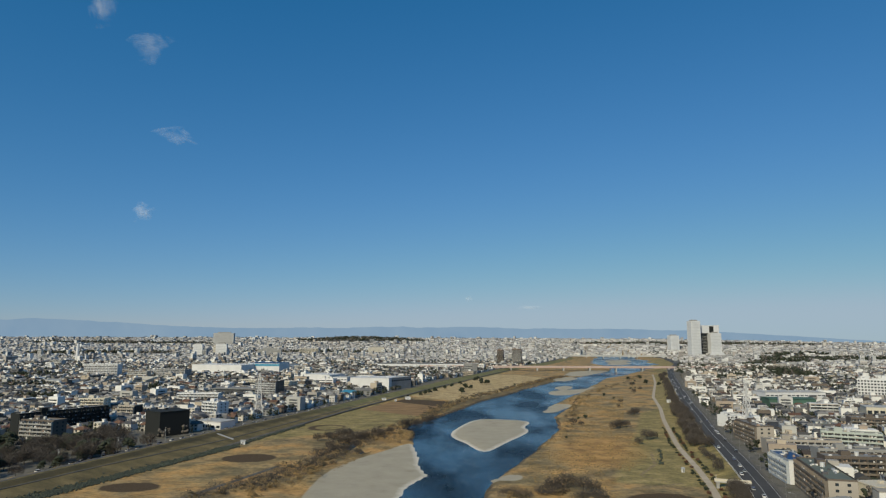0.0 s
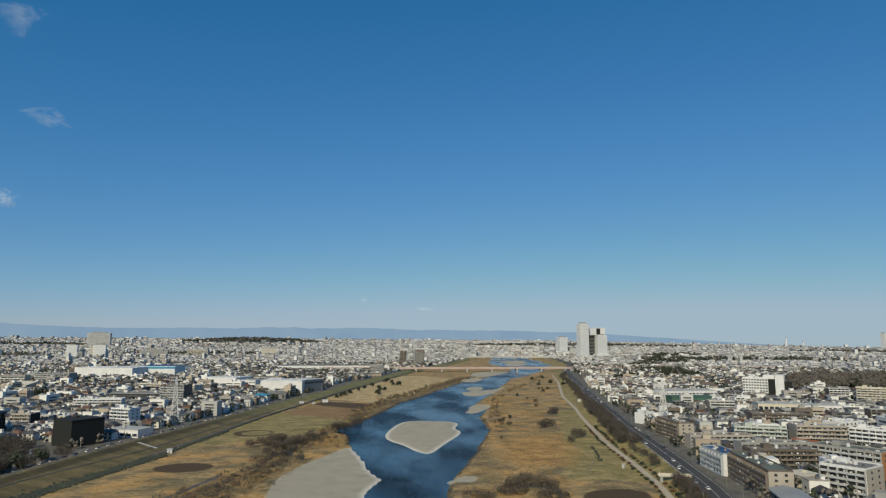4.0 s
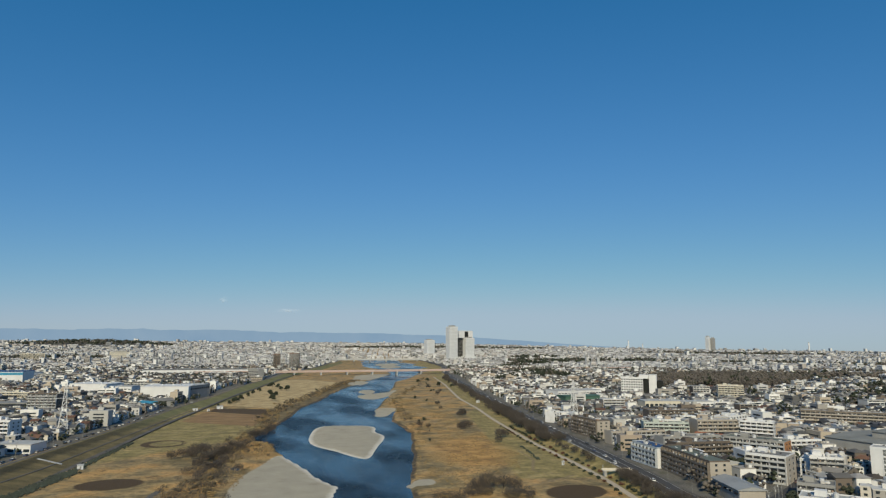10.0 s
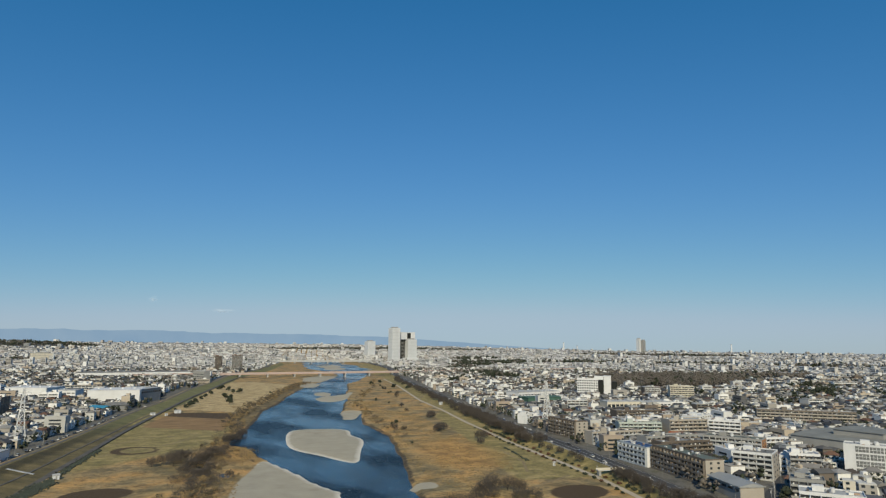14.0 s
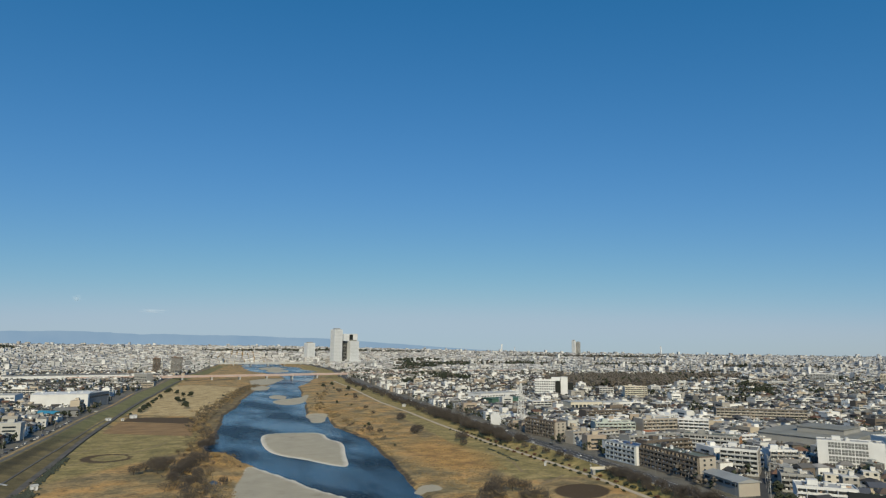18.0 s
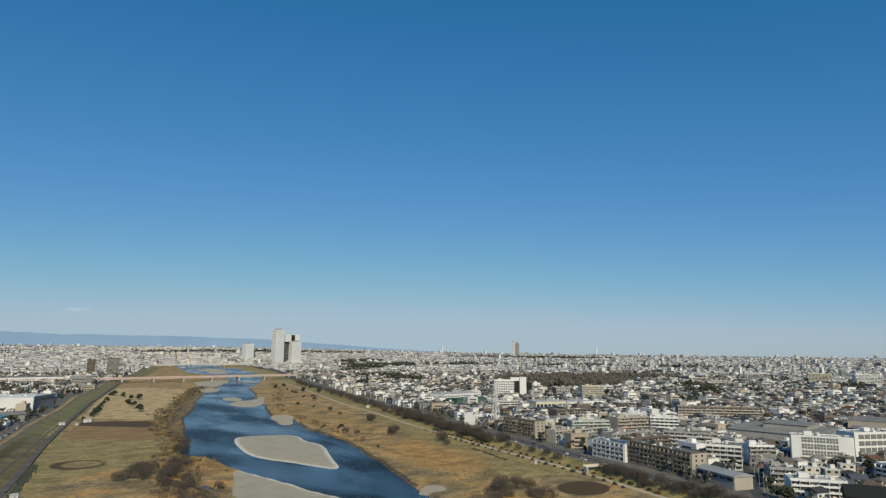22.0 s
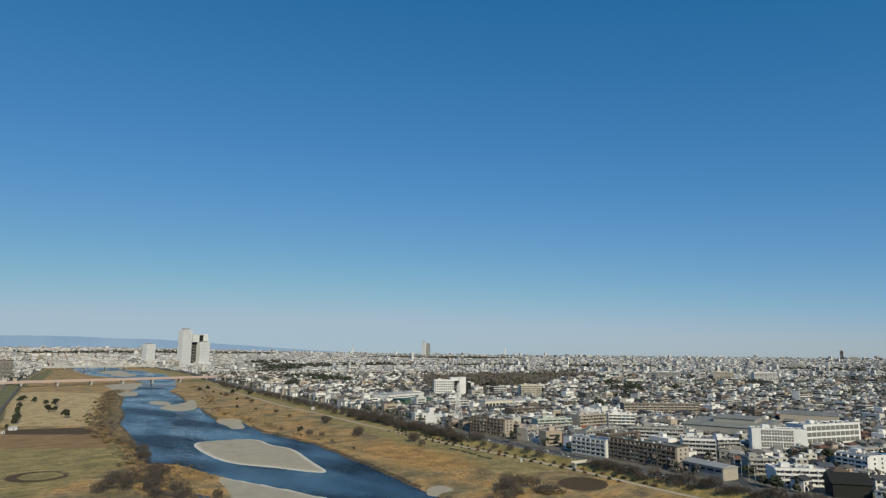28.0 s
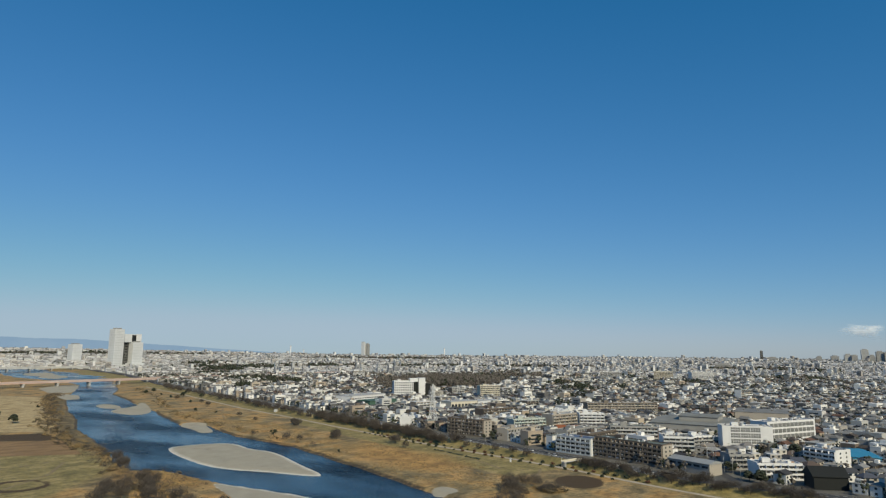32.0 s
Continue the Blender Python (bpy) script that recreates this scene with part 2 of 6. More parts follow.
# ---- mesh building ----
class Shape:
    """Collects boxes, prisms and sheets into one mesh."""

    def __init__(self):
        self.v, self.f, self.m = [], [], []

    def add(self, verts, faces, m=0):
        n = len(self.v)
        self.v.extend(verts)
        self.f.extend([tuple(n + i for i in f) for f in faces])
        self.m.extend([m] * len(faces))

    def box(self, x, y, z, lx, ly, lz, yaw=0.0, m=0, bottom=False, top=None):
        """A box on its base centre (x, y, z); top: another slot for the top face."""
        c, s = math.cos(yaw), math.sin(yaw)
        p = [(x + c * a * lx / 2 - s * b * ly / 2, y + s * a * lx / 2 + c * b * ly / 2) for a, b in ((-1, -1), (1, -1), (1, 1), (-1, 1))]
        n = len(self.v)
        self.v.extend([(a, b, z) for a, b in p] + [(a, b, z + lz) for a, b in p])
        f = [(0, 1, 5, 4), (1, 2, 6, 5), (2, 3, 7, 6), (3, 0, 4, 7), (4, 5, 6, 7)] + ([(3, 2, 1, 0)] if bottom else [])
        self.f.extend([tuple(n + i for i in q) for q in f])
        self.m.extend([m] * 4 + [m if top is None else top] + [m] * (len(f) - 5))
        return self

    def gable(self, x, y, z, lx, ly, h, yaw=0.0, m=0, over=0.5, thick=0.25, hip=0.0):
        """A pitched roof with eaves, its ridge along lx."""
        c, s = math.cos(yaw), math.sin(yaw)
        a, b, r = lx / 2 + over, ly / 2 + over, lx / 2 + over - hip
        q = [(-a, -b, 0), (a, -b, 0), (a, b, 0), (-a, b, 0), (-a, -b, thick), (a, -b, thick), (a, b, thick), (-a, b, thick), (-r, 0, h), (r, 0, h)]
        self.add([(x + c * i - s * j, y + s * i + c * j, z + k) for i, j, k in q],
                 [(0, 1, 5, 4), (1, 2, 6, 5), (2, 3, 7, 6), (3, 0, 4, 7), (4, 5, 9, 8), (6, 7, 8, 9), (5, 6, 9), (7, 4, 8), (3, 2, 1, 0)], m)
        return self

    def tube(self, a, b, ra, rb, sides=6, m=0):
        a, b = Vector(a), Vector(b)
        d = (b - a).normalized()
        u = d.orthogonal().normalized()
        w = d.cross(u)
        ring = [(math.cos(2 * math.pi * i / sides), math.sin(2 * math.pi * i / sides)) for i in range(sides)]
        vs = [tuple(a + ra * (p * u + q * w)) for p, q in ring] + [tuple(b + rb * (p * u + q * w)) for p, q in ring]
        self.add(vs, [(i, (i + 1) % sides, sides + (i + 1) % sides, sides + i) for i in range(sides)] + [tuple(range(sides, 2 * sides))], m)
        return self

    def clump(self, c, r, rz, m=0, rnd=random, sides=5):
        """A ragged little leaf clump: an uneven double cone."""
        x, y, z = c
        ph = rnd.random() * 6.28
        ring = [(x + r * rnd.uniform(0.6, 1.2) * math.cos(ph + 6.283 * i / sides), y + r * rnd.uniform(0.6, 1.2) * math.sin(ph + 6.283 * i / sides), z + rz * rnd.uniform(-0.3, 0.3)) for i in range(sides)]
        vs = ring + [(x + rnd.uniform(-0.3, 0.3) * r, y + rnd.uniform(-0.3, 0.3) * r, z + rz * rnd.uniform(0.7, 1.1)), (x, y, z - rz)]
        self.add(vs, [(i, (i + 1) % sides, sides) for i in range(sides)] + [((i + 1) % sides, i, sides + 1) for i in range(sides)], m)
        return self

    def mesh(self, name, mats, smooth=False):
        me = bpy.data.meshes.new(name)
        me.from_pydata(self.v, [], self.f)
        for k in (mats if isinstance(mats, (list, tuple)) else [mats]):
            me.materials.append(k)
        me.polygons.foreach_set("material_index", self.m)
        if smooth:
            me.polygons.foreach_set("use_smooth", [True] * len(self.f))
        me.update()
        return me


def part(name, shape, material, parent, label=""):
    ob = new(name, shape.mesh(name, material) if isinstance(shape, Shape) else shape)
    ob.parent = parent
    return tagged(ob, label)


def whole(name, shape, material, label, category, group="", kind="", smooth=False):
    return tagged(new(name, shape.mesh(name, material, smooth)), label, category, group, kind)


def root(name, m, label, category, group=""):
    ob = new(name)
    ob.empty_display_size = 1.0
    ob.matrix_basis = m
    return tagged(ob, label, category, group)


# ---- plan of the river and its banks ----
LEFT_BANK = [(-60, -400), (-45, 150), (-38, 300), (-34, 357), (-24, 391), (-31, 420), (-33, 445), (-40, 487), (-45, 520), (-46, 560), (-57, 578), (-55, 602), (-46, 632),
             (-30, 672), (-9, 740), (16, 835), (55, 925), (90, 1035), (132, 1140), (180, 1260), (270, 1440), (345, 1600), (392, 1800), (395, 2100), (480, 2500), (600, 3000)]
RIGHT_BANK = [(-10, -400), (0, 150), (2, 300), (8, 351), (18, 390), (31, 426), (43, 464), (60, 520), (80, 585), (84, 640), (87, 677), (104, 728), (118, 768), (100, 792), (115, 835), (145, 920), (163, 960), (196, 1075), (222, 1146), (266, 1288), (335, 1410), (435, 1640), (530, 1850), (580, 2100), (650, 2500), (700, 3000)]
ISLAND = [(-17, 560), (-9, 603), (0, 636), (8, 653), (18, 659), (34, 656), (54, 648), (60, 632), (50, 600), (54, 580), (47, 555), (35, 527), (25, 501), (16, 476), (9, 471), (2, 488), (-4, 512), (-14, 533)]
SPITS = [[(92, 712), (77, 718), (88, 745), (95, 788), (112, 797), (125, 784), (112, 758)], [(29, 373), (32, 391), (18, 388), (10, 380), (14, 374)],
         [(113, 944), (121, 998), (160, 1030), (182, 1046), (215, 1085), (174, 990), (157, 952), (135, 926), (122, 925)], [(137, 1030), (136, 1055), (149, 1095), (169, 1108), (173, 1070), (148, 1013)],
         [(156, 1215), (160, 1250), (172, 1302), (196, 1333), (222, 1318), (205, 1270), (184, 1218)], [(404, 1930), (440, 2100), (468, 2290), (570, 2440), (560, 2220), (508, 2050), (472, 1930)]]
GRAVEL = [(188, 1335), (228, 1362), (276, 1450), (345, 1595), (300, 1600), (236, 1520)]
SANDBANK = [(-60, 250), (-36, 250), (-33, 357), (-22, 391), (-30, 420), (-33, 445), (-40, 487), (-46, 510), (-60, 468), (-74, 435), (-85, 395), (-86, 360), (-82, 300)]
LEVEE = [(-330, -400), (-275, 150), (-252, 280), (-244, 335), (-226, 410), (-208, 492), (-181, 590), (-149, 715), (-126, 811), (-82, 968), (-40, 1151), (30, 1380), (75, 1560), (190, 1850), (300, 2200), (430, 2600), (540, 3200)]
ROAD = [(52, -462), (112, 0), (128, 150), (131, 220), (130, 262), (134, 297), (147, 335), (164, 402), (200, 555), (267, 815), (397, 1290), (490, 1600), (620, 1960), (720, 2400), (800, 3000)]
PATHWAY = [(92, 120), (101, 230), (105, 262), (113, 300), (128, 350), (141, 415), (154, 492), (190, 648), (218, 754), (249, 893), (334, 1180), (400, 1430)]
LOWROAD = [(-246, 150), (-212, 330), (-188, 430), (-171, 514), (-160, 560), (-138, 662), (-115, 760), (-89, 866), (-40, 1060), (11, 1244), (99, 1562)]


def seg_dist(px, py, line, closed=False):
    """Distance to a line of points and the side (+ to the right of its direction)."""
    pts = np.array(line, float)
    if closed:
        pts = np.vstack([pts, pts[:1]])
    best, side = np.full(px.shape, 1e9), np.zeros(px.shape)
    for (ax, ay), (bx, by) in zip(pts[:-1], pts[1:]):
        dx, dy = bx - ax, by - ay
        t = np.clip(((px - ax) * dx + (py - ay) * dy) / (dx * dx + dy * dy), 0, 1)
        d = np.hypot(px - ax - t * dx, py - ay - t * dy)
        sgn = np.sign((px - ax) * dy - (py - ay) * dx)
        take = d < best
        best, side = np.where(take, d, best), np.where(take, sgn, side)
    return best, side


def inside(px, py, poly):
    n, r = len(poly), np.zeros(px.shape, bool)
    for i in range(n):
        (ax, ay), (bx, by) = poly[i - 1], poly[i]
        if ay != by:
            r ^= ((ay > py) != (by > py)) & (px < (bx - ax) * (py - ay) / (by - ay) + ax)
    return r


def sdf(px, py, poly):
    """Distance inside a polygon (+) or outside it (-)."""
    d, _ = seg_dist(px, py, poly, True)
    return np.where(inside(px, py, poly), d, -d)


def rough_line(line, step, amp, seed):
    """The line with small natural wiggles added."""
    rnd, out = random.Random(seed), []
    for (ax, ay), (bx, by) in zip(line[:-1], line[1:]):
        n = max(1, int(math.hypot(bx - ax, by - ay) / step))
        for i in range(n):
            k = amp if i else amp * 0.3
            out.append((ax + (bx - ax) * i / n + rnd.uniform(-k, k), ay + (by - ay) * i / n + rnd.uniform(-k, k)))
    return out + [line[-1]]


def chaikin(poly, times=2):
    """Rounds the corners of a closed outline."""
    for _ in range(times):
        out = []
        for i in range(len(poly)):
            (ax, ay), (bx, by) = poly[i - 1], poly[i]
            out += [(0.75 * ax + 0.25 * bx, 0.75 * ay + 0.25 * by), (0.25 * ax + 0.75 * bx, 0.25 * ay + 0.75 * by)]
        poly = out
    return poly


RIVER = rough_line(LEFT_BANK, 14, 1.2, 3) + rough_line(RIGHT_BANK, 14, 1.2, 4)[::-1]
BARS = [chaikin(ISLAND, 1)] + [chaikin(s) for s in SPITS]
WATER_Z = -1.5
PONDS = [(-88, 486, 3.5, 17), (-77, 463, 3.5, 9)]
EYE = (-140.0, 80.0)


def smooth01(t):
    t = np.clip(t, 0, 1)
    return t * t * (3 - 2 * t)


def rise(x, y):
    """The land climbs gently towards the far hills."""
    r = np.hypot(x - EYE[0], y - EYE[1])
    az = np.degrees(np.arctan2(x - EYE[0], y - EYE[1]))
    hill = 36.0 * np.exp(-(((x + 650) / 420) ** 2 + ((y - 3950) / 170) ** 2))
    return (62.0 - 34.0 * smooth01((az - 12) / 36)) * smooth01((r - 2700) / 2200) + hill


def ground_z(x, y):
    x, y = np.asarray(x, float), np.asarray(y, float)
    dl, sl = seg_dist(x, y, LEVEE)
    dr, sr = seg_dist(x, y, ROAD)
    left = dl * sl
    right = dr * sr
    z = np.where(left > 0, np.clip(5.0 - (left - 3) * 0.19, 0, 5), np.clip(5.0 - (-left - 3) * 0.4, 2.0, 5))
    z = np.where(right > -7, 3.0, np.maximum(z, np.where(left > 0, 3.0 * (1 - smooth01((-right - 7) / 13)), 0)))
    riv = sdf(x, y, RIVER)
    bank = np.where(riv > 0, WATER_Z - 0.15 - np.clip(riv * 0.3, 0, 2.0), np.minimum(z, WATER_Z - 0.15 + (-riv) * 0.55))
    near = riv > -8
    z = np.where(near, np.minimum(bank, z), z)
    sb = sdf(x, y, chaikin(SANDBANK))
    z = np.where((sb > -4) & (riv < 0), np.minimum(z, WATER_Z + 0.05 + np.clip(-riv * 0.03, 0, 1.4)), z)
    for b in BARS:
        d = sdf(x, y, b)
        z = np.where(d > -3, np.maximum(z, WATER_Z - 0.05 + np.clip(d * 0.08, -0.6, 0.9)), z)
    for cx, cy, a, b in PONDS:
        d = ((x - cx) / a) ** 2 + ((y - cy) / b) ** 2
        z = np.where(d < 2.2, np.minimum(z, WATER_Z - 0.5 + np.clip((d - 0.6) * 1.5, 0, 3)), z)
    return z + rise(x, y)


def lonlat_edge(lo, hi, near, n):
    return near + (hi - near) * np.linspace(0, 1, n) ** 2.2


gx = np.concatenate([lonlat_edge(0, -4900, -290, 34)[::-1][:-1], np.linspace(-290, 330, 207), lonlat_edge(0, 4750, 330, 40)[1:]])
gy = np.concatenate([lonlat_edge(0, -4700, 200, 16)[::-1][:-1], np.linspace(200, 960, 254), np.linspace(960, 1800, 85)[1:], lonlat_edge(0, 4900, 1800, 30)[1:]])
PX, PY = np.meshgrid(gx, gy)
fx, fy = PX.ravel(), PY.ravel()
fz = ground_z(fx, fy)
nx, ny = len(gx), len(gy)
idx = np.arange(nx * ny).reshape(ny, nx)
quads = np.stack([idx[:-1, :-1], idx[:-1, 1:], idx[1:, 1:], idx[1:, :-1]], -1).reshape(-1, 4)
cx, cy = fx[quads].mean(1), fy[quads].mean(1)
quads = quads[np.hypot(cx - EYE[0], cy - EYE[1]) < 4820]
gm = bpy.data.meshes.new("ground")
gm.from_pydata(np.stack([fx, fy, fz], 1).tolist(), [], quads.tolist())
gm.polygons.foreach_set("use_smooth", [True] * len(gm.polygons))


FZ = fz.reshape(ny, nx)


def gz(x, y):
    """The ground's height at one place, between the points of its sheet."""
    i = int(np.clip(np.searchsorted(gx, x) - 1, 0, nx - 2))
    j = int(np.clip(np.searchsorted(gy, y) - 1, 0, ny - 2))
    a, b = (x - gx[i]) / (gx[i + 1] - gx[i]), (y - gy[j]) / (gy[j + 1] - gy[j])
    return float((FZ[j, i] * (1 - a) + FZ[j, i + 1] * a) * (1 - b) + (FZ[j + 1, i] * (1 - a) + FZ[j + 1, i + 1] * a) * b)


def ellipse(cx, cy, a, b, turn=0.0, n=20):
    c, s = math.cos(turn), math.sin(turn)
    return [(cx + c * a * math.cos(6.2832 * i / n) - s * b * math.sin(6.2832 * i / n), cy + s * a * math.cos(6.2832 * i / n) + c * b * math.sin(6.2832 * i / n)) for i in range(n)]


def put_attr(name, values):
    gm.attributes.new(name, "FLOAT", "POINT").data.foreach_set("value", np.asarray(values, np.float32))


left_side = (lambda d: d[0] * d[1])(seg_dist(fx, fy, LEVEE))
right_side = (lambda d: d[0] * d[1])(seg_dist(fx, fy, ROAD))
low_side = (lambda d: d[0] * d[1])(seg_dist(fx, fy, LOWROAD))
path_side = (lambda d: d[0] * d[1])(seg_dist(fx, fy, PATHWAY))
sand = np.max([sdf(fx, fy, chaikin(SANDBANK))] + [sdf(fx, fy, b) for b in BARS + [GRAVEL]], axis=0)
wet = sdf(fx, fy, RIVER)
rim_d = np.where(np.max([sdf(fx, fy, b) for b in BARS[1:] + [GRAVEL]], axis=0) > -4, 10.0, np.where(inside(fx, fy, chaikin(SANDBANK)), np.abs(wet), np.maximum(sand, 0)))
dirt = np.max([sdf(fx, fy, p) for p in (
    ellipse(95, 333, 20, 15, 0.5), ellipse(-146, 432, 18, 15), ellipse(-181, 347, 16, 11),
    [(-94, 808), (-82, 846), (-20, 813), (-28, 764), (-42, 762)])] , axis=0)
ringout, ringin = sdf(fx, fy, ellipse(-126, 577, 17, 19)), sdf(fx, fy, ellipse(-124, 577, 12, 13))
dirt = np.maximum(dirt, np.minimum(ringout, -ringin))
plough = sdf(fx, fy, [(-118, 718), (-110, 752), (-95, 802), (-40, 762), (-30, 752), (-52, 664)])
town = np.maximum(-left_side - 9, right_side + 5)
green = np.maximum.reduce([np.minimum(left_side + 2, 26 - left_side), np.minimum(path_side + 2, -right_side - 5),
                           sdf(fx, fy, [(-165, 500), (-60, 590), (-40, 690), (-128, 735), (-160, 600)]) * 0.4,
                           sdf(fx, fy, [(80, 372), (130, 362), (152, 480), (178, 610), (215, 750), (182, 705), (142, 565), (110, 470), (95, 420)]) * 0.9])
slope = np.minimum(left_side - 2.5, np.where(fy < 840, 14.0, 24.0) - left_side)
russet = np.maximum(sdf(fx, fy, ellipse(92, 475, 26, 60, -0.25)), sdf(fx, fy, ellipse(-62, 535, 14, 40, 0.1))) * 0.8
trail = 1.1 - np.min([seg_dist(fx, fy, t)[0] for t in ([(113, 372), (100, 392), (118, 425), (128, 470)], [(60, 365), (75, 352), (118, 372)], [(-128, 330), (-119, 393), (-100, 440)], [(-150, 600), (-120, 640), (-70, 650)], [(218, 754), (236, 800), (255, 812)], [(151, 787), (190, 850), (234, 915), (255, 911), (285, 960), (312, 1007)], [(-150, 560), (-100, 600), (-75, 640)])], axis=0)
verge = np.minimum.reduce([left_side - 11, np.where(low_side < 0, 30.0, -5.0) - left_side * 0.5, (720 - fy) * 0.3])
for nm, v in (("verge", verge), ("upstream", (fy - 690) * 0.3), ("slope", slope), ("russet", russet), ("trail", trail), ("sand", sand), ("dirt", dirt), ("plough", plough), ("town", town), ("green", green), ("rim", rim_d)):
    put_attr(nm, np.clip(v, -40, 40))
put_attr("cut", np.clip(np.where((sand > -5) | (left_side < 0), -10.0, 1.5 - np.abs(wet + 1.3)), -10, 10))
bank_d = (lambda d: d[0] * d[1])(seg_dist(fx, fy, LEFT_BANK[10:20]))
put_attr("bankscrub", np.clip(np.minimum.reduce([-bank_d - 3, 19 - np.abs(bank_d), (fy - 690) * 0.3, (1400 - fy) * 0.3]), -40, 40))
put_attr("straw", np.clip(sdf(fx, fy, [(-80, 885), (-20, 828), (15, 868), (62, 985), (112, 1120), (150, 1290), (100, 1400), (48, 1393), (-30, 1080)]), -40, 40))


def ground_material():
    m = bpy.data.materials.new("ground")
    m.use_nodes = True
    nt = m.node_tree
    p = nt.nodes["Principled BSDF"]
    p.inputs["Roughness"].default_value = 0.95
    fine, mid, big = noise_tex(nt, 0.9, 6, 0.7), noise_tex(nt, 0.07, 6, 0.6), noise_tex(nt, 0.016, 4)
    streak = noise_tex(nt, 0.05, 5, 0.6, (1.0, 2.2, 1.0))
    edge = mth(nt, "MULTIPLY", mth(nt, "SUBTRACT", noise_tex(nt, 0.22, 5, 0.65), 0.5), 9.0)

    def mask(name, soft, wob=1.0):
        a = nt.nodes.new("ShaderNodeAttribute")
        a.attribute_name = name
        v = mth(nt, "ADD", a.outputs["Fac"], mth(nt, "MULTIPLY", edge, wob))
        r = nt.nodes.new("ShaderNodeMapRange")
        r.interpolation_type = "SMOOTHSTEP"
        r.inputs["From Min"].default_value, r.inputs["From Max"].default_value = -soft, soft
        nt.links.new(v, r.inputs["Value"])
        return r.outputs[0]

    dry = ramp(nt, mid, [(0.30, (0.14, 0.092, 0.040)), (0.42, (0.33, 0.225, 0.098)), (0.56, (0.50, 0.345, 0.155)), (0.72, (0.28, 0.21, 0.095))])
    dry = mix(nt, ramp(nt, big, [(0.4, (0, 0, 0)), (0.65, (1, 1, 1))]), dry, ramp(nt, streak, [(0.35, (0.20, 0.145, 0.055)), (0.6, (0.50, 0.36, 0.16))]))
    grass = ramp(nt, mix(nt, 0.5, streak, mid), [(0.33, (0.16, 0.135, 0.044)), (0.5, (0.32, 0.255, 0.092)), (0.66, (0.54, 0.41, 0.18))])
    dry = mix(nt, 1.0, dry, ramp(nt, noise_tex(nt, 0.033, 5, 0.6, (1.0, 1.0, 1.0)), [(0.38, (0.52, 0.58, 0.64)), (0.49, (1.0, 1.0, 1.0)), (0.60, (1.34, 1.14, 0.90))]), "MULTIPLY")
    col = mix(nt, mask("green", 3.0, 0.6), dry, grass)
    col = mix(nt, mask("straw", 4.0, 0.8), col, ramp(nt, mix(nt, 0.5, streak, mid), [(0.36, (0.30, 0.21, 0.085)), (0.5, (0.58, 0.43, 0.21)), (0.64, (0.72, 0.56, 0.31))]))
    col = mix(nt, 1.0, col, ramp(nt, noise_tex(nt, 0.3, 5, 0.65), [(0.36, (0.62, 0.64, 0.66)), (0.54, (1.06, 1.05, 1.03))]), "MULTIPLY")
    col = mix(nt, mask("russet", 14.0, 1.5), col, ramp(nt, mid, [(0.35, (0.27, 0.15, 0.045)), (0.6, (0.60, 0.35, 0.11))]))
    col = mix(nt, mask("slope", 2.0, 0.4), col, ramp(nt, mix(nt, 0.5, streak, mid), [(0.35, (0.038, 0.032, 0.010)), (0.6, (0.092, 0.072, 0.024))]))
    col = mix(nt, mask("verge", 2.5, 0.5), col, ramp(nt, mix(nt, 0.5, streak, mid), [(0.35, (0.085, 0.068, 0.026)), (0.5, (0.16, 0.125, 0.05)), (0.64, (0.27, 0.20, 0.085))]))
    lawn = mth(nt, "MULTIPLY", mask("slope", 2.0, 0.4), mask("upstream", 30.0, 2.0))
    col = mix(nt, lawn, col, ramp(nt, mix(nt, 0.5, streak, mid), [(0.35, (0.12, 0.125, 0.042)), (0.6, (0.24, 0.22, 0.085))]))
    col = mix(nt, mask("bankscrub", 3.0, 1.0), col, ramp(nt, mid, [(0.35, (0.10, 0.075, 0.034)), (0.5, (0.19, 0.14, 0.062)), (0.66, (0.33, 0.235, 0.10))]))
    col = mix(nt, mask("trail", 0.5, 0.08), col, ramp(nt, fine, [(0.3, (0.22, 0.165, 0.085)), (0.7, (0.36, 0.27, 0.15))]))
    col = mix(nt, mask("plough", 1.5, 0.3), col, ramp(nt, streak, [(0.35, (0.23, 0.135, 0.055)), (0.65, (0.37, 0.23, 0.10))]))
    col = mix(nt, mask("dirt", 1.0, 0.5), col, ramp(nt, fine, [(0.3, (0.062, 0.035, 0.011)), (0.7, (0.105, 0.064, 0.023))]))
    col = mix(nt, mask("town", 1.0, 0.1), col, ramp(nt, mid, [(0.35, (0.10, 0.10, 0.095)), (0.5, (0.18, 0.17, 0.148)), (0.7, (0.11, 0.105, 0.07))]))
    col = mix(nt, 1.0, col, ramp(nt, fine, [(0.2, (0.55, 0.55, 0.55)), (0.75, (0.98, 0.98, 0.98))]), "MULTIPLY")
    beach = ramp(nt, mix(nt, 0.25, mid, fine), [(0.30, (0.27, 0.24, 0.175)), (0.42, (0.345, 0.31, 0.235)), (0.65, (0.40, 0.36, 0.275))])
    at = nt.nodes.new("ShaderNodeAttribute")
    at.attribute_name = "rim"
    rim = ramp(nt, mth(nt, "ADD", mth(nt, "MULTIPLY", at.outputs["Fac"], 0.1), mth(nt, "MULTIPLY", edge, 0.06)), [(0.15, (1, 1, 1)), (0.5, (0, 0, 0))])
    col = mix(nt, mask("sand", 0.8, 0.25), col, mix(nt, rim, beach, (0.62, 0.585, 0.50)))
    col = mix(nt, mask("cut", 0.9, 0.12), col, (0.055, 0.042, 0.026))
    nt.links.new(col, p.inputs["Base Color"])
    b = node(nt, "ShaderNodeBump", Strength=0.6, Distance=0.5)
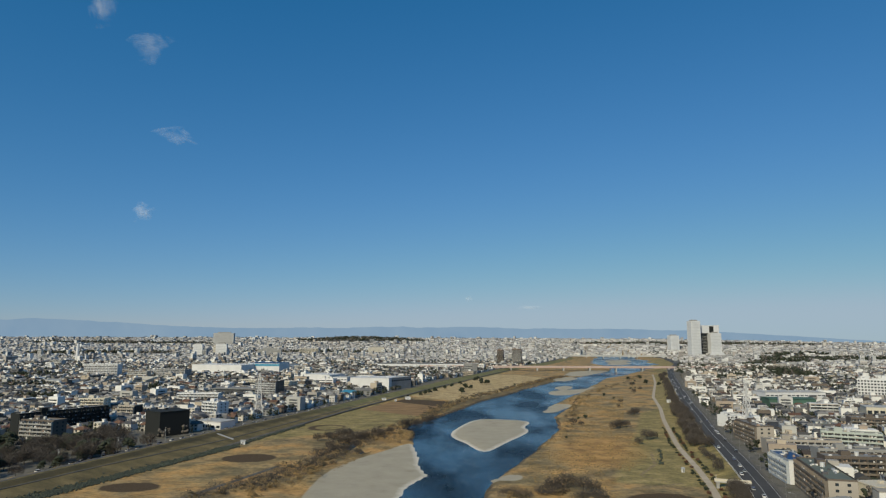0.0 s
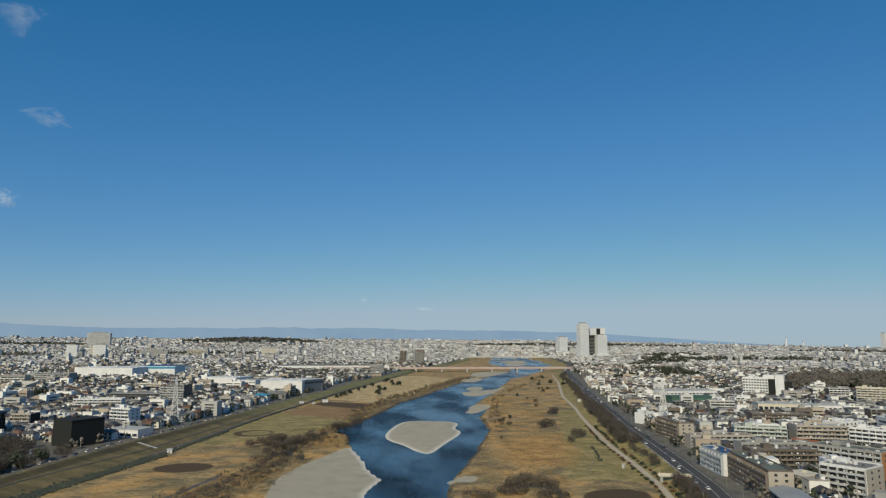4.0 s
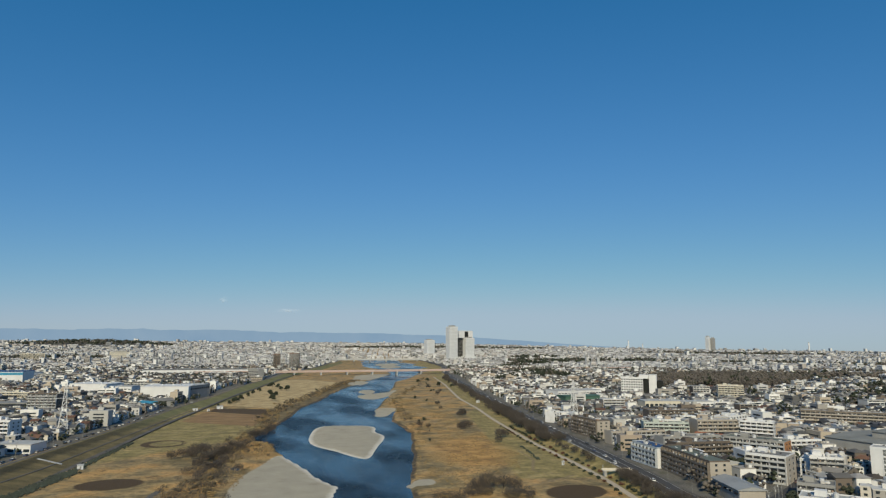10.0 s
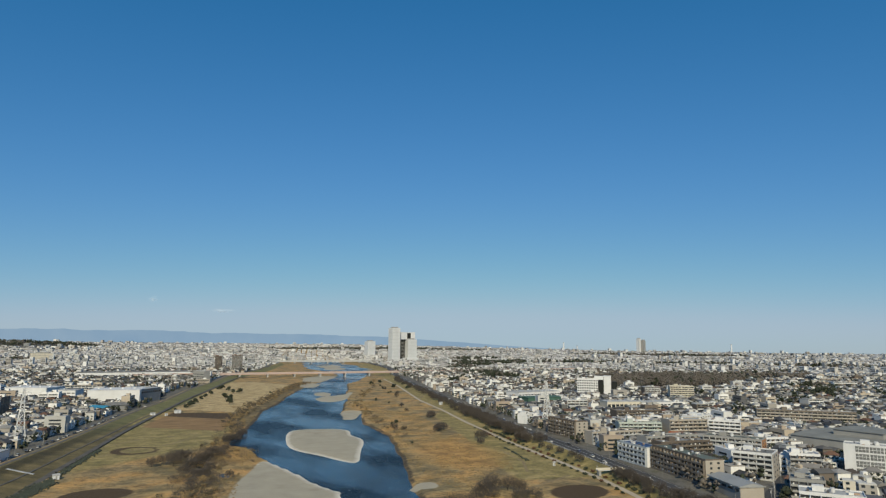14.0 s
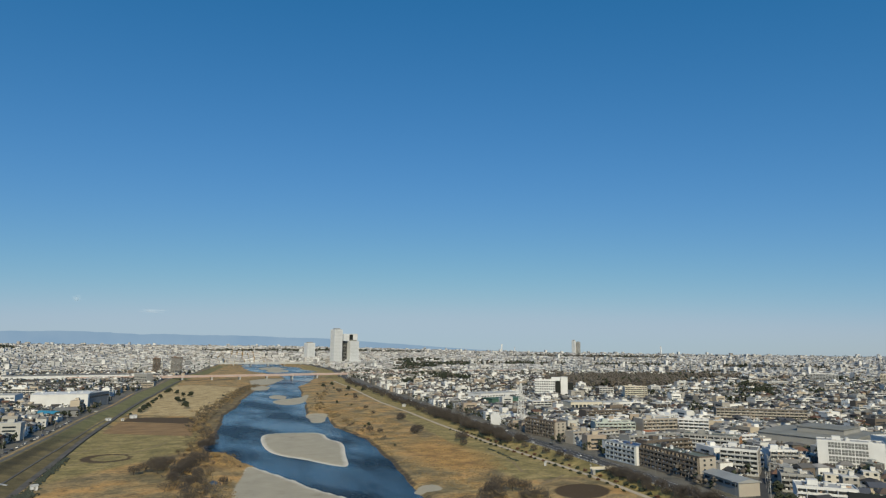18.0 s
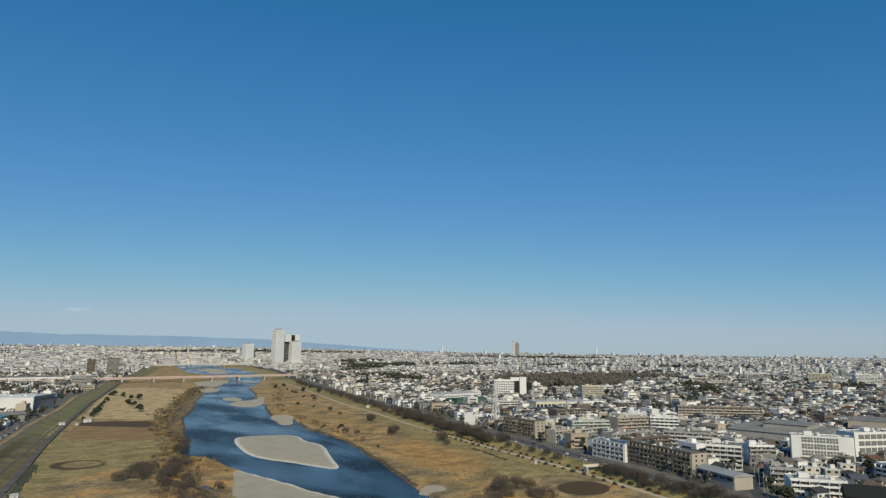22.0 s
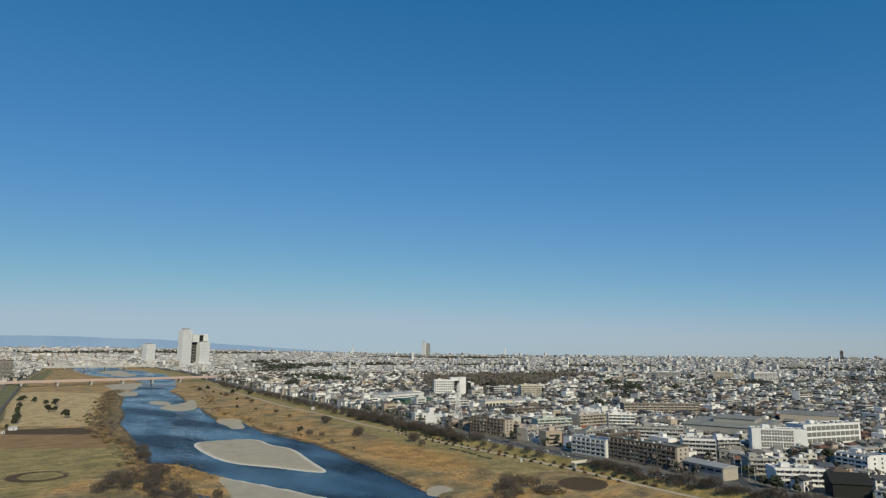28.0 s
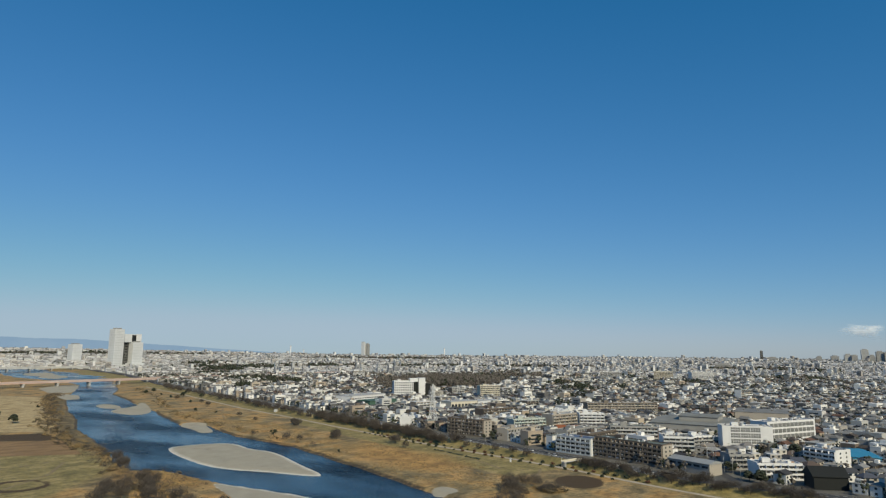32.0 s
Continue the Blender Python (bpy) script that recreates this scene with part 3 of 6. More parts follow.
    nt.links.new(fine, b.inputs["Height"])
    nt.links.new(b.outputs[0], p.inputs["Normal"])
    return m


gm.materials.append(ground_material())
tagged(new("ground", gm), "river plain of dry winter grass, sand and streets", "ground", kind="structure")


def water_material():
    m = bpy.data.materials.new("water")
    m.use_nodes = True
    nt = m.node_tree
    p = nt.nodes["Principled BSDF"]
    big = noise_tex(nt, 0.018, 4, 0.5, (1.0, 0.45, 1.0))
    col = ramp(nt, big, [(0.40, (0.003, 0.008, 0.016)), (0.58, (0.012, 0.040, 0.075))])
    nt.links.new(col, p.inputs["Base Color"])
    nt.links.new(ramp(nt, big, [(0.38, (0.28,) * 3), (0.6, (0.12,) * 3)]), p.inputs["Roughness"])
    p.inputs["IOR"].default_value = 1.33
    nt.links.new(ramp(nt, big, [(0.40, (0.06,) * 3), (0.58, (0.34,) * 3)]), p.inputs["Specular IOR Level"])
    rip = noise_tex(nt, 0.8, 5, 0.6)
    b = node(nt, "ShaderNodeBump", Distance=0.4)
    nt.links.new(ramp(nt, big, [(0.35, (0.8,) * 3), (0.62, (0.4,) * 3)]), b.inputs["Strength"])
    nt.links.new(rip, b.inputs["Height"])
    nt.links.new(b.outputs[0], p.inputs["Normal"])
    return m


ws = Shape()
ws.add([(-120, -400, WATER_Z), (300, -400, WATER_Z), (300, 900, WATER_Z), (900, 2000, WATER_Z), (900, 3000, WATER_Z), (300, 3000, WATER_Z), (-120, 900, WATER_Z)], [(0, 1, 2, 6), (6, 2, 3, 4, 5)])
whole("water", ws, water_material(), "deep blue rippled river between sand bars", "river", kind="structure")


def ribbon(name, line, width, lift, material, label, offset=0.0, step=8.0, cat="road"):
    pts = []
    for (ax, ay), (bx, by) in zip(line[:-1], line[1:]):
        n = max(1, int(math.hypot(bx - ax, by - ay) / step))
        pts += [(ax + (bx - ax) * i / n, ay + (by - ay) * i / n) for i in range(n)]
    pts.append(line[-1])
    P = np.array(pts, float)
    for _ in range(6):
        P[1:-1] = (P[:-2] + 2 * P[1:-1] + P[2:]) / 4
    D = np.gradient(P, axis=0)
    D /= np.hypot(D[:, 0], D[:, 1])[:, None]
    N = np.stack([D[:, 1], -D[:, 0]], 1)
    A, B = P + N * (offset - width / 2), P + N * (offset + width / 2)
    z = np.maximum(np.maximum(ground_z(A[:, 0], A[:, 1]), ground_z(B[:, 0], B[:, 1])), ground_z(P[:, 0], P[:, 1])) + lift
    s = Shape()
    n = len(P)
    s.add([(a[0], a[1], k) for a, k in zip(A, z)] + [(b[0], b[1], k) for b, k in zip(B, z)] + [(a[0], a[1], k - 0.6) for a, k in zip(A, z)] + [(b[0], b[1], k - 0.6) for b, k in zip(B, z)],
          [(n + i, n + i + 1, i + 1, i) for i in range(n - 1)] + [(i, i + 1, 2 * n + i + 1, 2 * n + i) for i in range(n - 1)] + [(3 * n + i, 3 * n + i + 1, n + i + 1, n + i) for i in range(n - 1)])
    return whole(name, s, material, label, cat, kind="structure")


ROAD_SEEN, LEVEE_SEEN = ROAD[1:-1], LEVEE[1:-2]
ribbon("road", ROAD_SEEN, 13.0, 0.10, ASPHALT, "four-lane asphalt road along the river bank")
ribbon("pavement", ROAD_SEEN, 1.8, 0.22, LANEGREY, "pale concrete pavement beside the road", 7.5, cat="pavement")
for off in (-6.0, 0.15, 6.0):
    ribbon("road_line", ROAD_SEEN, 0.22, 0.115, PAINT, "white painted road line", off, cat="road marking")
ribbon("levee_road", LEVEE_SEEN, 3.2, 0.10, LANEGREY, "narrow paved lane on top of the levee")
ribbon("low_road", LOWROAD, 4.0, 0.08, FIELDLANE, "worn asphalt lane at the foot of the levee")
ribbon("levee_path", [(-236, 320), (-219, 386), (-191, 477), (-183, 508), (-166, 577), (-143, 668), (-122, 757), (-106, 818)], 1.3, 0.06, LANEGREY, "narrow pale path on the levee slope", cat="path")
ribbon("field_track", [(-172, 230), (-142, 327), (-133, 357), (-124, 388), (-119, 406)], 3.6, 0.06, LANEGREY, "dark earth track between field and scrub")
LANE = [(138, 251), (152, 259), (178, 278), (205, 288), (217, 296), (241, 323), (265, 353), (292, 392)]
ribbon("lane", LANE, 6.0, 0.10, ASPHALT, "narrow asphalt lane between the flats")
ribbon("footpath", PATHWAY, 3.8, 0.10, PATHGREY, "pale gravel riverside footpath")

# ---- mountains ----
def mountains():
    s, n = Shape(), 420
    vs = []
    for i in range(n + 1):
        az = radians(-60 + 130 * i / n)
        w = math.degrees(az)
        h = 136 + 52 * math.exp(-((w + 33) / 8) ** 2) + 18 * math.exp(-((w + 2) / 12) ** 2) + 9 * noise.noise((w * 0.25, 0, 0)) + 6 * noise.noise((w * 0.8, 3, 0)) + 3 * noise.noise((w * 2.2, 5, 0))
        h = 40 + (h - 40) * float(1 - smooth01((w - 16) / 26))
        x, y = EYE[0] + 4790 * math.sin(az), EYE[1] + 4790 * math.cos(az)
        vs += [(x, y, 20), (x, y, h)]
    s.add(vs, [(2 * i, 2 * i + 2, 2 * i + 3, 2 * i + 1) for i in range(n)])
    # The ridge emits its own colour, with the blue of distance haze painted in.
    m = bpy.data.materials.new("hazed_hill_glow")
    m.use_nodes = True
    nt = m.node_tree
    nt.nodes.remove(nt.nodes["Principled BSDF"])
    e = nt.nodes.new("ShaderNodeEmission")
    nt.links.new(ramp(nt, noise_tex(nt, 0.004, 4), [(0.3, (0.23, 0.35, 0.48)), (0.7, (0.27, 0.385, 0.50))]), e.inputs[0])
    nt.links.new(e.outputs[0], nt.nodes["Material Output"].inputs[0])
    whole("backdrop", s, m, "faint mountain range on the horizon, haze-blue and self-lit", "mountains", kind="structure")


mountains()

# ---- buildings ----
FOOT = []  # footprints kept free of houses: centre, half sizes, turn


def claim(x, y, a, b, yaw):
    FOOT.append((x, y, a, b, math.cos(yaw), math.sin(yaw)))


def free(x, y, r=5.0):
    for cx, cy, a, b, c, s in FOOT:
        dx, dy = x - cx, y - cy
        if abs(dx) < 120 and abs(dy) < 120 and abs(c * dx + s * dy) < a + r and abs(-s * dx + c * dy) < b + r:
            return False
    return True


def front_pose(p, q, z=None):
    """A frame whose x runs along a front from p to q, as seen from outside, and whose y runs back."""
    yaw = math.atan2(q[1] - p[1], q[0] - p[0])
    if z is None:
        z = gz((p[0] + q[0]) / 2, (p[1] + q[1]) / 2)
    return Matrix.Translation((p[0], p[1], z)) @ Matrix.Rotation(yaw, 4, "Z"), math.hypot(q[0] - p[0], q[1] - p[1]), yaw


def claim_front(p, q, depth):
    _, n, yaw = front_pose(p, q, 0)
    claim(p[0] + math.cos(yaw) * n / 2 - math.sin(yaw) * depth / 2, p[1] + math.sin(yaw) * n / 2 + math.cos(yaw) * depth / 2, n / 2, depth / 2, yaw)


def slab_block(p, q, depth, floors, wall, roof, label, name="apartment_block", balcony=None, storey=2.9, bay=4.0, end=None, penthouse=True, windows=True, back=True, glazed=(0.55, 1.5), span=(0.0, 1.0), pane=None):
    """A block of flats: body, roof, a balcony a floor, windows, roof hut and tank."""
    m, n, yaw = front_pose(p, q)
    claim_front(p, q, depth)
    h = floors * storey + 0.5
    ob = root(name, m, label, "apartment building" if "apart" in name else "building")
    part("wall", Shape().box(n / 2, depth / 2, -1.5, n, depth, h + 1.5), wall, ob)
    if end:
        part("end_wall", Shape().box(n + 0.05, depth / 2, 0, 0.3, depth - 0.2, h - 0.1), end, ob)
    part("roof", Shape().box(n / 2, depth / 2, h, n - 0.6, depth - 0.6, 0.12), roof, ob)
    par = Shape()
    for x, y, lx, ly in ((n / 2, 0.15, n, 0.3), (n / 2, depth - 0.15, n, 0.3), (0.15, depth / 2, 0.3, depth - 0.6), (n - 0.15, depth / 2, 0.3, depth - 0.6)):
        par.box(x, y, h, lx, ly, 0.7)
    part("parapet", par, wall, ob)
    x0, nw = n * span[0], n * (span[1] - span[0])
    nb = max(1, int(nw / bay))
    step = nw / nb
    # Behind balconies the dark panes nearly fill each bay to stand for recess shade.
    wide, tall = (0.84, min(2.05, storey - 0.6)) if balcony else glazed
    wm = Shape().box(0, 0, 0, step * wide, 0.12, tall, bottom=True).mesh("window", pane or (DEEPGLASS if balcony else GLASS))
    if balcony:
        bm = Shape().box(n / 2, -0.7, -0.18, n - 0.4, 1.4, 0.2, bottom=True)
        for i in range(nb):
            bm.box((i + 0.5) * n / nb, -1.35, 0.02, n / nb - 0.34, 0.1, 0.95, bottom=True)
        for i in range(nb + 1):
            bm.box(min(max(i * n / nb, 0.25), n - 0.25), -0.7, 0.02, 0.22, 1.4, storey - 0.2)
        bmesh_ = bm.mesh("balcony", balcony)
    for f in range(floors):
        if balcony:
            b = part("balcony", bmesh_, None, ob)
            b.location = (0, 0, f * storey + 0.35)
        if windows:
            for i in range(nb):
                w = part("window", wm, None, ob)
                w.location = (x0 + (i + 0.5) * step, -0.05, f * storey + (0.5 if balcony else 1.0))
    if balcony:
        # laundry, cooling units and blinds behind the rails
        rnd, cl = random.Random(int(abs(p[0]) * 7 + abs(q[1]))), Shape()
        for f in range(floors):
            for i in range(nb):
                for _ in range(rnd.choice((1, 1, 2, 3, 4))):
                    cl.box((i + rnd.uniform(0.12, 0.88)) * step, -rnd.uniform(0.4, 1.1), f * storey + 0.42, rnd.uniform(0.5, 1.2), 0.3, rnd.uniform(0.7, 1.9), bottom=True)
        if cl.f:
            tagged(part("balcony_clutter", cl, CLUTTER, ob), "laundry and cooling units", kind="stuff")
    if back and windows and depth > 8:
        em = Shape().box(0, 0, 0, 0.12, 1.4, 1.2, bottom=True).mesh("window", GLASS)
        for f in range(floors):
            for y in (depth * 0.3, depth * 0.7):
                w = part("window", em, None, ob)
                w.location = (n + (0.22 if end else 0.03), y, f * storey + 1.0)
    kit, rnd = Shape(), random.Random(int(abs(p[0]) * 3 + abs(q[1]) * 5))
    for _ in range(int(n * depth / 60) + 2):
        kit.box(rnd.uniform(0.08, 0.92) * n, rnd.uniform(0.15, 0.85) * depth, h + 0.1, rnd.uniform(0.7, 2.4), rnd.uniform(0.7, 1.8), rnd.uniform(0.4, 1.3), bottom=True)
    tagged(part("roof_equipment", kit, CLUTTER, ob), "cooling units and hatches", kind="stuff")
    if penthouse:
        part("roof_hut", Shape().box(n * 0.3, depth * 0.6, h + 0.1, min(5, n * 0.3), 4, 2.6), wall, ob)
        part("water_tank", Shape().tube((n * 0.3 + min(6, n * 0.35), depth * 0.55, h + 0.1), (n * 0.3 + min(6, n * 0.35), depth * 0.55, h + 2.2), 1.1, 1.1, 10), STEEL, ob)
    return ob


def hall(p, q, depth, h, wall, roof, label, pitch=0.0, bands=None, stripe=None, name="warehouse", arch=False, end=None):
    """A low wide building: wall, a flat, pitched or arched roof, a band of glass."""
    m, n, yaw = front_pose(p, q)
    claim_front(p, q, depth)
    ob = root(name, m, label, "building")
    part("wall", Shape().box(n / 2, depth / 2, -1.5, n, depth, h + 1.5), wall, ob)
    s = Shape()
    if arch:
        k = 12
        ys = [-0.8 + (depth + 1.6) * i / k for i in range(k + 1)]
        zs = [h + pitch * math.sin(math.pi * i / k) for i in range(k + 1)]
        vs = [(x, y, z) for y, z in zip(ys, zs) for x in (-0.8, n + 0.8)] + [(x, y, h - 0.4) for y in ys for x in (-0.8, n + 0.8)]
        o = 2 * (k + 1)
        s.add(vs, [(2 * i, 2 * i + 1, 2 * i + 3, 2 * i + 2) for i in range(k)] + [(o + 2 * i, 2 * i, 2 * i + 2, o + 2 * i + 2) for i in range(k)] + [(2 * i + 1, o + 2 * i + 1, o + 2 * i + 3, 2 * i + 3) for i in range(k)]
              + [(o, o + 1, 1, 0), (2 * k, 2 * k + 1, o + 2 * k + 1, o + 2 * k)])
    elif pitch:
        s.gable(n / 2, depth / 2, h, n, depth, pitch, 0, 0, 0.8, 0.4)
    else:
        s.box(n / 2, depth / 2, h, n + 0.6, depth + 0.6, 0.5, bottom=True)
        for i in range(int(n / 14)):
            s.box(8 + 14 * i, depth * 0.5, h + 0.5, 2.2, 1.6, 1.3)
    part("roof", s, roof, ob)
    if bands:
        for z0, hh in bands:
            k = max(1, int(n / 5))
            for i in range(k):
                part("window", Shape().box((i + 0.5) * n / k, -0.04, z0, n / k * 0.72, 0.12, hh, bottom=True), GLASS, ob)
    if end:
        part("end_wall", Shape().box(n + 0.05, depth / 2, 0, 0.3, depth - 0.2, h - 0.1), end, ob)
    if stripe:
        part("stripe", Shape().box(n / 2, -0.06, h * 0.75, n, 0.14, h * 0.2, bottom=True), stripe, ob)
    return ob


# right bank, along the road
# Front and balconies carry painted shade; only the end wall is plain white.
slab_block((174, 389), (170, 359), 11, 4, SHADEWHITE, BLUEROOF, "white four-storey flats with a blue metal roof", balcony=SHADEWHITE, end=WHITE, penthouse=False)
slab_block((173, 357), (160, 303), 12, 5, BROWN, GREENROOF, "long brown five-storey flats with beige end wall", balcony=TAUPE, end=BEIGE, bay=3.6, storey=2.7)
hall((157, 298), (147, 270), 13, 7, GREY, SILVER, "grey gymnasium with a silver metal roof", pitch=2.0, bands=[(4.6, 1.2)], name="gymnasium", end=BEIGE)
hall((161, 268), (166, 282), 7, 5, WHITE, LIGHTGREY, "low white annex behind the gymnasium", bands=[(1.2, 1.4)], name="annex")
slab_block((197, 315), (207, 296), 20, 5, WHITE, ROOFGREY, "white five-storey flats with stepped balconies", balcony=LIGHTGREY, end=BEIGE)
slab_block((236, 372), (253, 338), 14, 5, GREY, GREENROOF, "grey flats with an orange tiled end wall", balcony=LIGHTGREY, end=ORANGE)
slab_block((196, 372), (238, 367), 11, 4, BROWN, ROOFGREY, "brown four-storey flats with long beige balconies", balcony=TAUPE)
slab_block((205, 396), (252, 391), 11, 4, GREY, ROOFGREY, "grey flats with long concrete balconies", balcony=LIGHTGREY)
slab_block((199, 449), (246, 444), 11, 3, BEIGE, ROOFGREY, "low beige flats with concrete balconies", balcony=LIGHTGREY)
slab_block((247, 472), (280, 456), 11, 4, TEAL, ROOFGREY, "pale teal flats with teal balconies", balcony=TEAL)
slab_block((283, 450), (317, 441), 14, 5, BEIGE, LIGHTGREY, "beige tiled five-storey flats", balcony=BEIGE)
slab_block((207, 518), (205, 477), 12, 5, BROWN, ROOFGREY, "brown five-storey flats facing the road", balcony=TAUPE, end=BEIGE, storey=2.7)
slab_block((316, 438), (331, 418), 12, 5, WHITE, WHITE, "bright white stepped modern flats", balcony=WHITE)
slab_block((440, 487), (502, 425), 14, 5, TAUPE, LIGHTGREY, "long taupe brick flats on the far street", balcony=BEIGE)
slab_block((566, 726), (592, 706), 16, 7, CREAM, ROOFGREY, "tall cream flats beside the wood", balcony=CREAM)
slab_block((238, 231), (229, 211), 17, 4, WHITE, GREY, "white four-storey flats with dark recesses", balcony=WHITE, storey=2.7)
slab_block((156, 244), (172, 222), 14, 3, WHITE, LIGHTGREY, "white three-storey flats with a roof terrace", balcony=WHITE)
school = slab_block((268, 292), (286, 259), 14, 4, WHITE, LIGHTGREY, "white school building with large framed windows", name="school_building", storey=4.4, bay=7.4, penthouse=True, glazed=(0.93, 3.4), span=(0.16, 0.76), pane=PALEGLASS)
for f in range(4):
    bars = Shape()
    for i in range(13):
        bars.box(37.6 * 0.16 + 22.56 * i / 12, -0.16, f * 4.4 + 0.9, 0.5 if i % 4 == 0 else 0.22, 0.12, 3.5)
    bars.box(37.6 * 0.46, -0.15, f * 4.4 + 2.6, 22.4, 0.1, 0.22, bottom=True)
    part("window_frame", bars, WHITE, school, "white window frame")
slab_block((312, 268), (368, 241), 16, 4, WHITE, LIGHTGREY, "white school wing with rows of windows", name="school_building", storey=4.6, bay=5.0, glazed=(0.88, 3.2), span=(0.05, 0.97), pane=PALEGLASS)
hall((330, 372), (337, 305), 78, 11, GREY, ARENA, "large grey sports arena with a low metal roof", pitch=1.8, arch=True, name="sports_arena")
hall((352, 352), (356, 318), 34, 16, GREY, ARENA, "raised grey upper hall of the sports arena", pitch=1.0, name="arena_upper_hall")
hall((470, 330), (480, 280), 50, 13, BEIGE, ROOFGREY, "cream hall with a broad flat roof", bands=[(3, 2)], name="public_hall")
hall((146, 213), (155, 197), 14, 7, DARK, DARK, "black gabled house beside the road", pitch=5, name="black_house")
hall((254, 204), (260, 188), 44, 5.5, GREY, BLUESHEET, "low shed with a bright blue roof", pitch=1, name="shed_building", stripe=BLUESHEET)
hall((383, 646), (424, 634), 22, 11, CREAM, LIGHTGREY, "long cream civic building with tall windows", bands=[(4, 4)], name="public_hall")
hall((426, 634), (466, 627), 20, 10, WHITE, LIGHTGREY, "white low office building", bands=[(2, 1.4), (6, 1.4)], name="office_building")
hall((355, 795), (428, 800), 30, 12, WHITE, LIGHTGREY, "long white store with rows of windows", name="store", bands=[(3, 1.2), (8, 1.2)])
hall((335, 742), (385, 740), 24, 9.5, GREENSHEET, GREENSHEET, "long green-roofed market hall", pitch=1.5, name="market_hall")
slab_block((487, 836), (511, 816), 18, 7, WHITE, WHITE, "tall white office block with square windows", name="office_block", storey=3.7, bay=3.4, glazed=(0.6, 1.9))
wing = hall((512, 822), (520, 815), 16, 25, DARK, DARK, "recessed black glazed part of the office block", name="office_wing")
part("top_beam", Shape().box(4.5, 6, 25.6, 13.5, 16, 5.2, bottom=True), WHITE, wing, "white frame above the glass")
hall((519, 812), (527, 805), 18, 31, WHITE, WHITE, "plain white lift tower of the office block", name="office_core")
hall((530, 809), (538, 804), 16, 22, DARK, DARK, "black glazed end of the office block", name="office_wing")
# left bank
hall((-176, 955), (-117, 945), 46, 17.5, WHITE, WHITE, "large plain white warehouse", name="warehouse")
hall((-115, 958), (-90, 1000), 38, 17, GREY, LIGHTGREY, "grey warehouse beside the white one", bands=[(12, 2)])
hall((-570, 1310), (-458, 1285), 60, 20, WHITE, WHITE, "long white factory hall")
hall((-462, 1335), (-394, 1330), 60, 22, WHITE, BLUEROOF, "white factory hall with a blue upper wall", stripe=BLUESHEET)
slab_block((-570, 1160), (-510, 1145), 18, 6, GREY, ROOFGREY, "grey flats with long striped balconies", balcony=LIGHTGREY, name="apartment_block")
hall((-259, 514), (-241, 501), 25, 18.5, DARK, DARK, "large black windowless building by the levee", name="black_building")
slab_block((-329, 468), (-300, 461), 12, 6, BROWN, ROOFGREY, "grey six-storey flats behind bare trees", balcony=GREY, storey=2.7)
slab_block((-345, 488), (-311, 552), 12, 6, DARK, ROOFGREY, "long dark brown flats facing the levee", balcony=DARK, end=DARK)
# further blocks that stand out among the houses
slab_block((293, 374), (322, 368), 12, 3, WHITE, LIGHTGREY, "white three-storey flats with striped balconies", balcony=WHITE)
slab_block((313, 550), (362, 538), 14, 4, BROWN, ROOFGREY, "wide brown brick flats with long balconies", balcony=TAUPE)
slab_block((326, 462), (356, 470), 12, 5, WHITE, WHITE, "white stepped flats with roof terraces", balcony=WHITE)
slab_block((240, 316), (248, 303), 14, 3, WHITE, LIGHTGREY, "white corner house with dark windows", name="white_house")
slab_block((180, 266), (190, 253), 14, 3, GREY, ROOFGREY, "grey-green three-storey flats beside a lane", balcony=GREY)
slab_block((236, 306), (250, 295), 12, 4, WHITE, LIGHTGREY, "tall white narrow flats", balcony=GREY, name="apartment_block")
slab_block((224, 580), (236, 586), 10, 3, WHITE, WHITE, "white four-storey flats by the road bend", balcony=WHITE)
hall((268, 437), (278, 419), 12, 5, CREAM, TERRACOTTA, "cream house with a terracotta hipped roof", pitch=3, name="red_roof_house")
hall((195, 326), (209, 328), 14, 6, CREAM, CREAM, "low yellowish annex between flats", name="annex")
slab_block((1335, 722), (1350, 679), 16, 9, CREAM, LIGHTGREY, "large cream residential slab block", balcony=CREAM, bay=6)
slab_block((1372, 641), (1410, 600), 16, 9, WHITE, LIGHTGREY, "large white residential slab block", balcony=WHITE, bay=6)
slab_block((1300, 850), (1325, 800), 14, 8, WHITE, LIGHTGREY, "long white residential slab block", balcony=LIGHTGREY, bay=6)
slab_block((-392, 643), (-368, 644), 13, 5, CREAM, LIGHTGREY, "cream five-storey flats behind the dark ones", balcony=CREAM)
slab_block((-334, 608), (-317, 606), 13, 4, BEIGE, ROOFGREY, "beige flats with a dark side wall", balcony=BEIGE, end=DARK)
slab_block((-339, 743), (-290, 743), 12, 4, WHITE, LIGHTGREY, "long white flats with square windows", balcony=WHITE)
slab_block((-258, 622), (-239, 613), 13, 5, WHITE, WHITE, "white five-storey flats near the levee", balcony=WHITE)
hall((-235, 553), (-209, 543), 18, 6, WHITE, LIGHTGREY, "low white roadside shop", bands=[(1.2, 2.0)], name="shop")
slab_block((-275, 827), (-246, 820), 20, 7, BROWN, ROOFGREY, "brown flats with pale striped balconies", balcony=LIGHTGREY)
slab_block((-350, 986), (-262, 940), 16, 4, CREAM, LIGHTGREY, "long cream public housing block", balcony=CREAM, bay=5)
hall((-280, 1085), (-229, 1058), 40, 15, WHITE, WHITE, "white flat-roofed distribution hall", bands=[(4, 1.5)])
hall((-218, 1021), (-192, 1014), 30, 14, WHITE, LIGHTGREY, "white hall with a dark side", bands=[(6, 1.2), (10, 1.2)])
